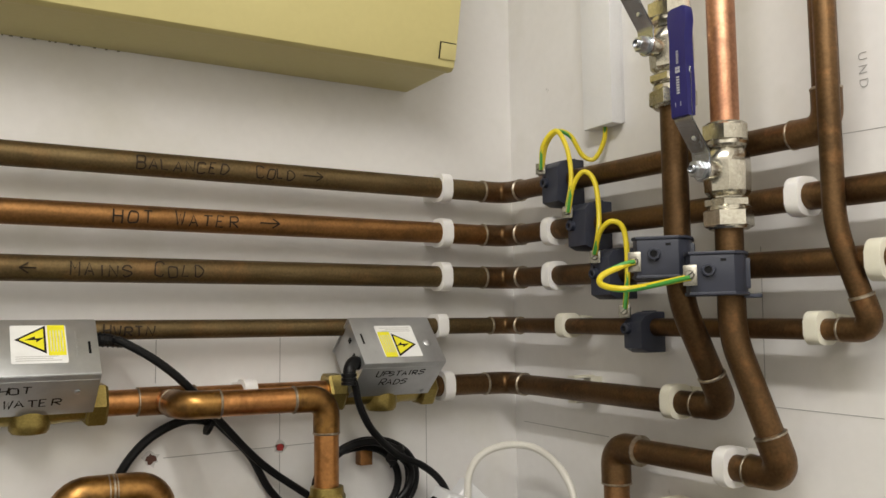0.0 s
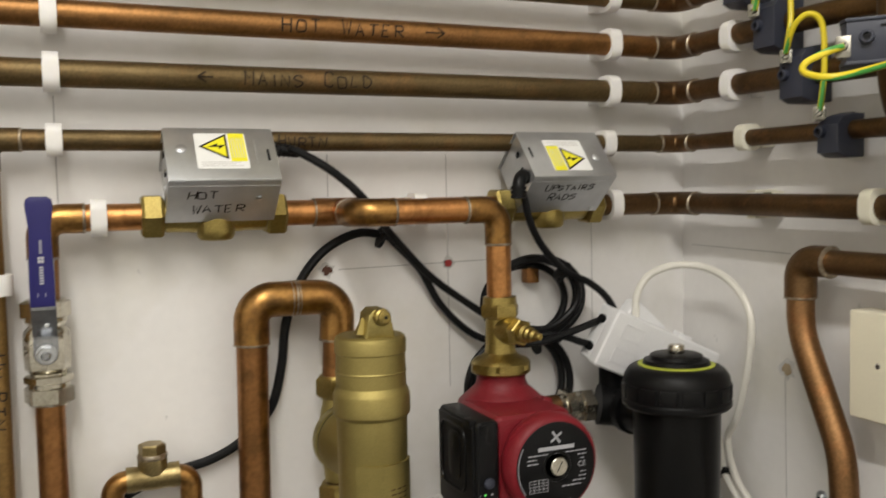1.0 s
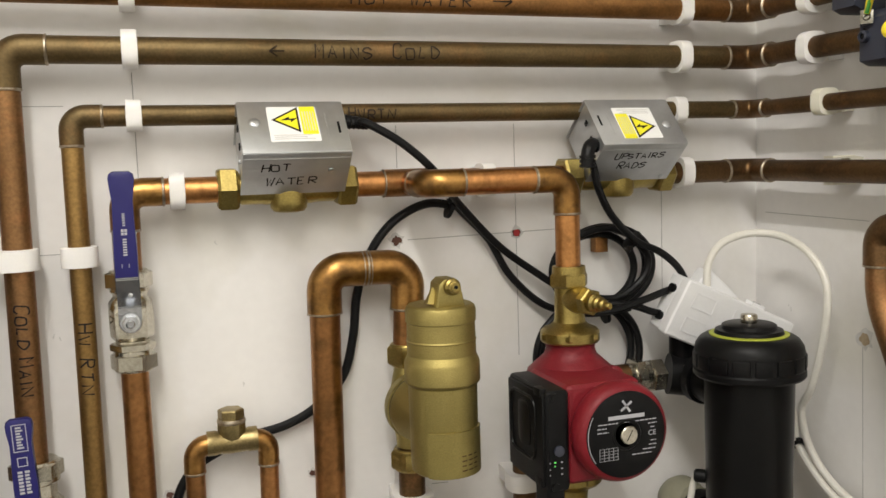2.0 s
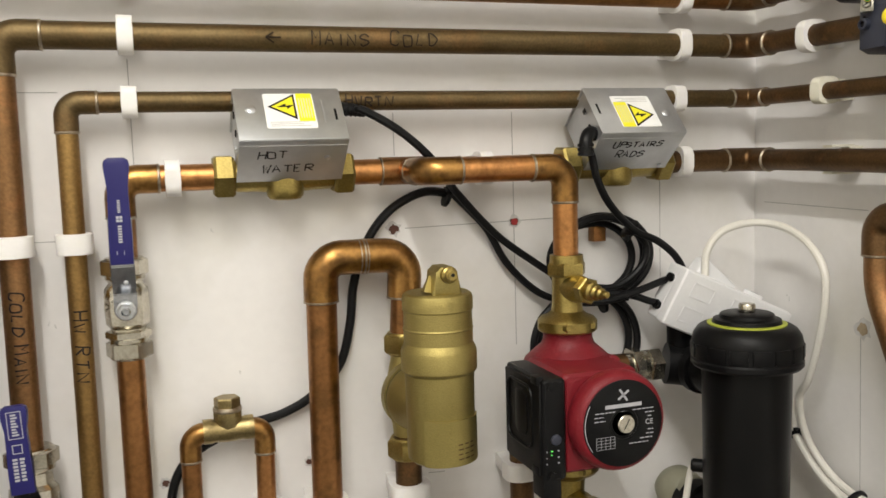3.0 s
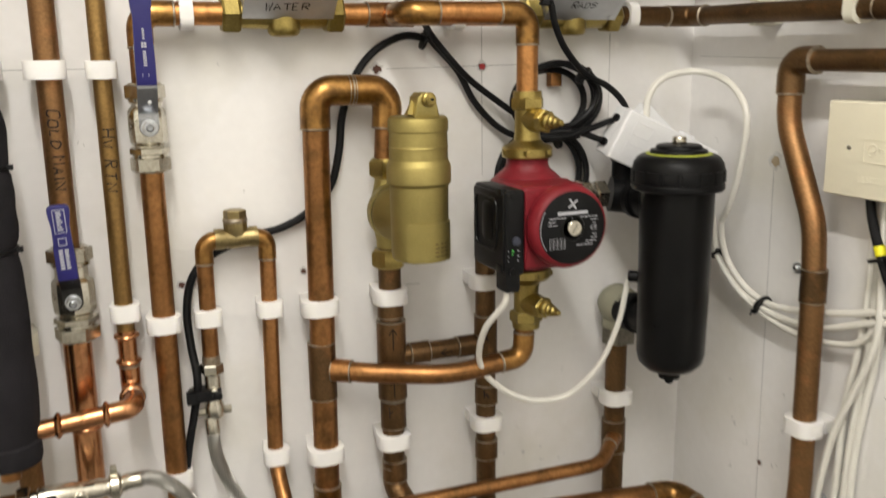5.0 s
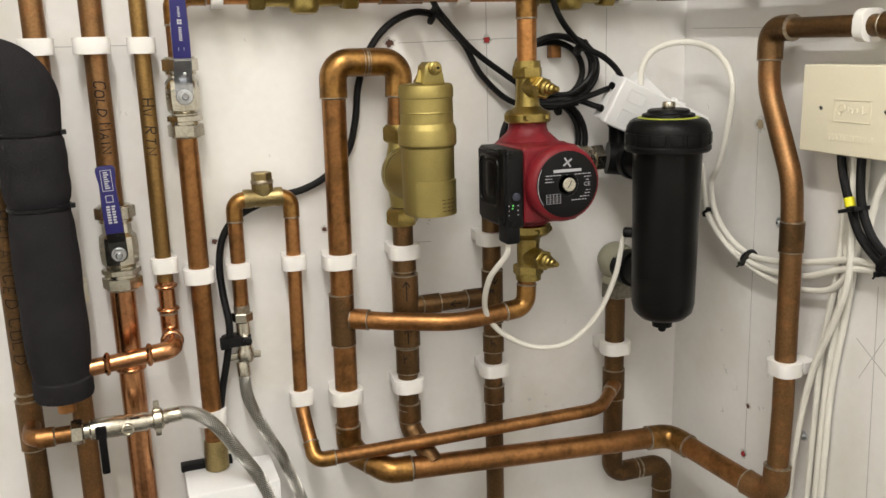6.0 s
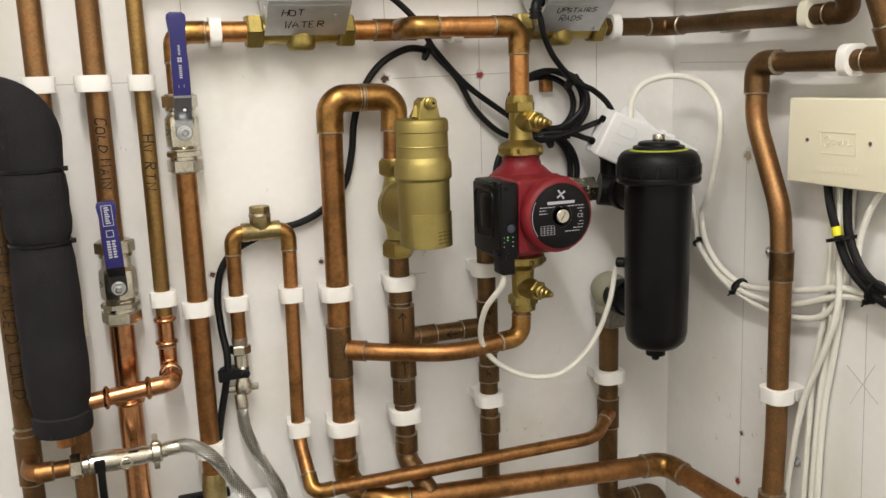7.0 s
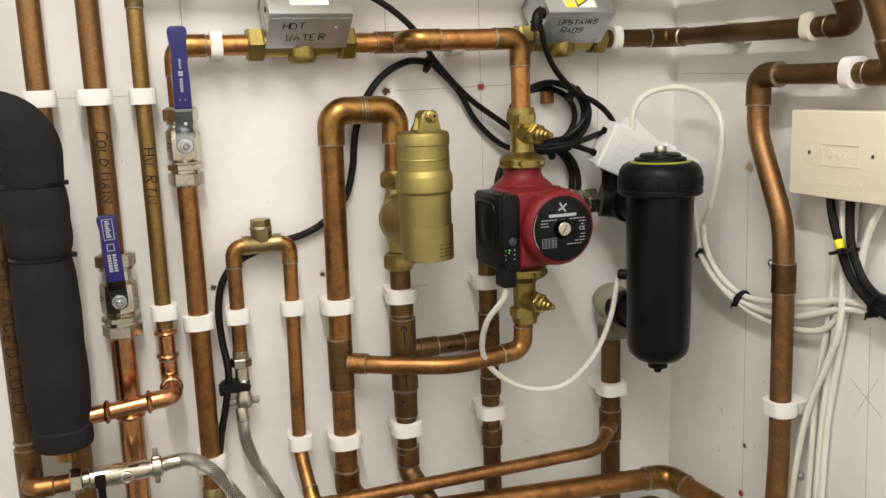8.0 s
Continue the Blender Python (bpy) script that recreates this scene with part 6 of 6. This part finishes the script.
for lo, hi in (((-0.359, 0, 1.42), (-0.359, 0, 1.71)), ((-0.50, 0, 1.574), (-0.30, 0, 1.577)), ((-0.150, 0, 1.46), (-0.150, 0, 1.62)), ((-0.150, 0, 1.66), (-0.150, 0, 1.71)), ((-0.800, 0, 1.65), (-0.800, 0, 1.71)),
               ((-0.800, 0, 1.74), (-0.800, 0, 1.77)), ((-1.02, 0, 1.58), (-0.86, 0, 1.58)), ((-0.87, 0, 1.735), (-0.93, 0, 1.735)), ((-0.510, 0, 1.66), (-0.510, 0, 1.71)),
               ((0, -0.201, 0.90), (0, -0.192, 1.435)), ((0, -0.447, 0.95), (0, -0.436, 1.25)), ((0, -0.440, 1.655), (0, -0.442, 1.80)), ((0, -0.451, 1.636), (0, -0.568, 1.634)), ((0, -0.542, 1.899), (0, -0.66, 1.894)),
               ((0, -0.02, 1.585), (0, -0.20, 1.581)), ((0, -0.408, 1.171), (0, -0.463, 1.134)), ((0, -0.454, 1.185), (0, -0.417, 1.118))):
    pencil(lo, hi, 0)
note_m = axes((-0.0006, -0.566, 1.955), (0, 0, -1), (0, -1, 0))
solid("pencil_letters", flat_on(letters("UND", 0.0130, 0.0001, 0.022, 0.06, 1.5), note_m), PENCIL, "pencilled letters running down the wall", "pencil mark")


def plugged_hole(at, normal, r, plug, label, fill=None):
    h = thing("screw_hole", at, label, "screw hole", "screw holes")
    n = V(normal)
    rnd = random.Random(int(r * 1e5) + int(abs(V(at).z) * 1000))
    side = V((0, 1, 0)) if abs(n.x) > 0.5 else ALONG
    for name, low, high, lift, mat in (("rim", 1.2, 2.1, 0.0004, SCUFF), ("hole", 0.75, 1.25, 0.0009, fill or HOLE)):
        bm = bmesh.new()
        ring_of = []
        for i in range(15):
            q, t = rnd.uniform(low, high) * r, 2 * math.pi * i / 15
            ring_of.append(V(at) + side * (q * math.cos(t)) + UP * (q * math.sin(t)))
        top = [bm.verts.new(p + n * lift) for p in ring_of]
        base = [bm.verts.new(p) for p in ring_of]
        bm.faces.new(top)
        for i in range(15):
            bm.faces.new((base[i], base[(i + 1) % 15], top[(i + 1) % 15], top[i]))
        bmesh.ops.recalc_face_normals(bm, faces=bm.faces)
        part(name, bm, mat, h, smooth=False)
    if plug:
        part("plug", lathe([(r * 0.85, 0), (r * 0.85, 0.0022), (r * 0.45, 0.0022), (r * 0.45, 0.0014)], at, n, 12), plug, h)
    return h


plugged_hole((-0.359, 0, 1.575), DEEP, 0.0050, PLUG_RED, "red wall plug in a drilled hole")
plugged_hole((-0.514, 0, 1.574), DEEP, 0.0055, None, "ragged drilled hole in the white wall")
plugged_hole((-0.627, 0, 1.305), DEEP, 0.0036, None, "small dark screw hole")
plugged_hole((-0.788, 0, 1.303), DEEP, 0.0038, None, "small dark reddish screw hole")
plugged_hole((0, -0.195, 1.442), LEFT, 0.0075, None, "ragged drilled hole on the side wall", FILLER)
plugged_hole((0, -0.198, 0.908), LEFT, 0.0045, PLUG_RED, "red wall plug low on the side wall")
plugged_hole((0, -0.203, 0.993), LEFT, 0.0035, None, "small dark screw hole on the side wall")


def wall_screw(at, normal):
    s = thing("wall_screw", at, "pan-head screw standing proud of the wall", "screw", "wall screws")
    part("washer", lathe([(0.008, 0), (0.008, 0.0015)], at, normal, 18), STEEL, s)
    part("head", lathe([(0.005, 0.001), (0.005, 0.004), (0.003, 0.006)], at, normal, 16), STEEL, s)
    part("recess", lathe([(0.0018, 0.005), (0.0018, 0.0063)], at, normal, 6), BLACK, s)


wall_screw((0, -0.250, 1.301), LEFT)
wall_screw((0, -0.326, 0.995), LEFT)
solid("wall_bracket", block((-0.256, -0.016, 1.545), (-0.239, 0.0, 1.568), 0.001), COPPER_MID, "small brown metal bracket fixed to the wall", "bracket")


def scuffs(label, spots, normal, seed):
    """Small dirty smears, one object."""
    rnd = random.Random(seed)
    bm = bmesh.new()
    n = V(normal)
    for p, size in spots:
        for k in range(rnd.randint(2, 4)):
            a, b = rnd.uniform(0.3, 1) * size, rnd.uniform(0.15, 0.4) * size
            side = V((0, 1, 0)) if abs(n.x) > 0.5 else ALONG
            c = V(p) + side * rnd.uniform(-size, size) + UP * rnd.uniform(-size, size)
            ang = rnd.uniform(0, math.pi)
            vs = []
            for i in range(9):
                t = 2 * math.pi * i / 9
                q = rnd.uniform(0.6, 1.2)
                u, w = a * math.cos(t) * q, b * math.sin(t) * q
                vs.append(bm.verts.new(c + n * 0.0004 + side * (u * math.cos(ang) - w * math.sin(ang)) + UP * (u * math.sin(ang) + w * math.cos(ang))))
            bm.faces.new(vs)
    return solid("wall_marks", bm, SCUFF, label, "marks", "stuff")


pencil((-0.480, 0, 1.2705), (-0.459, 0, 1.2695), 0, "short dark pencil stroke on the wall")
scuffs("small grey scuffs on the white back wall", [((-0.892, 0, 1.49), 0.004), ((-0.723, 0, 1.583), 0.002), ((-0.367, 0, 1.319), 0.003), ((-0.259, 0, 0.98), 0.003), ((-0.46, 0, 1.30), 0.004), ((-0.30, 0, 1.02), 0.002), ((-0.70, 0, 1.42), 0.002), ((-0.25, 0, 1.06), 0.003), ((-0.30, 0, 1.32), 0.003), ((-0.583, 0, 1.072), 0.003), ((-0.289, 0, 0.975), 0.004), ((-0.256, 0, 0.956), 0.004), ((-0.227, 0, 0.953), 0.003), ((-0.324, 0, 0.981), 0.003), ((-0.221, 0, 1.105), 0.003)], DEEP, 3)
scuffs("dirty smears on the white side wall", [((0, -0.141, 1.036), 0.006), ((0, -0.233, 1.001), 0.005), ((0, -0.171, 1.012), 0.004), ((0, -0.138, 0.959), 0.005), ((0, -0.245, 1.113), 0.004), ((0, -0.13, 1.10), 0.004), ((0, -0.245, 1.06), 0.003), ((0, -0.07, 1.46), 0.004), ((0, -0.30, 1.53), 0.003), ((0, -0.09, 2.05), 0.003)], LEFT, 5)
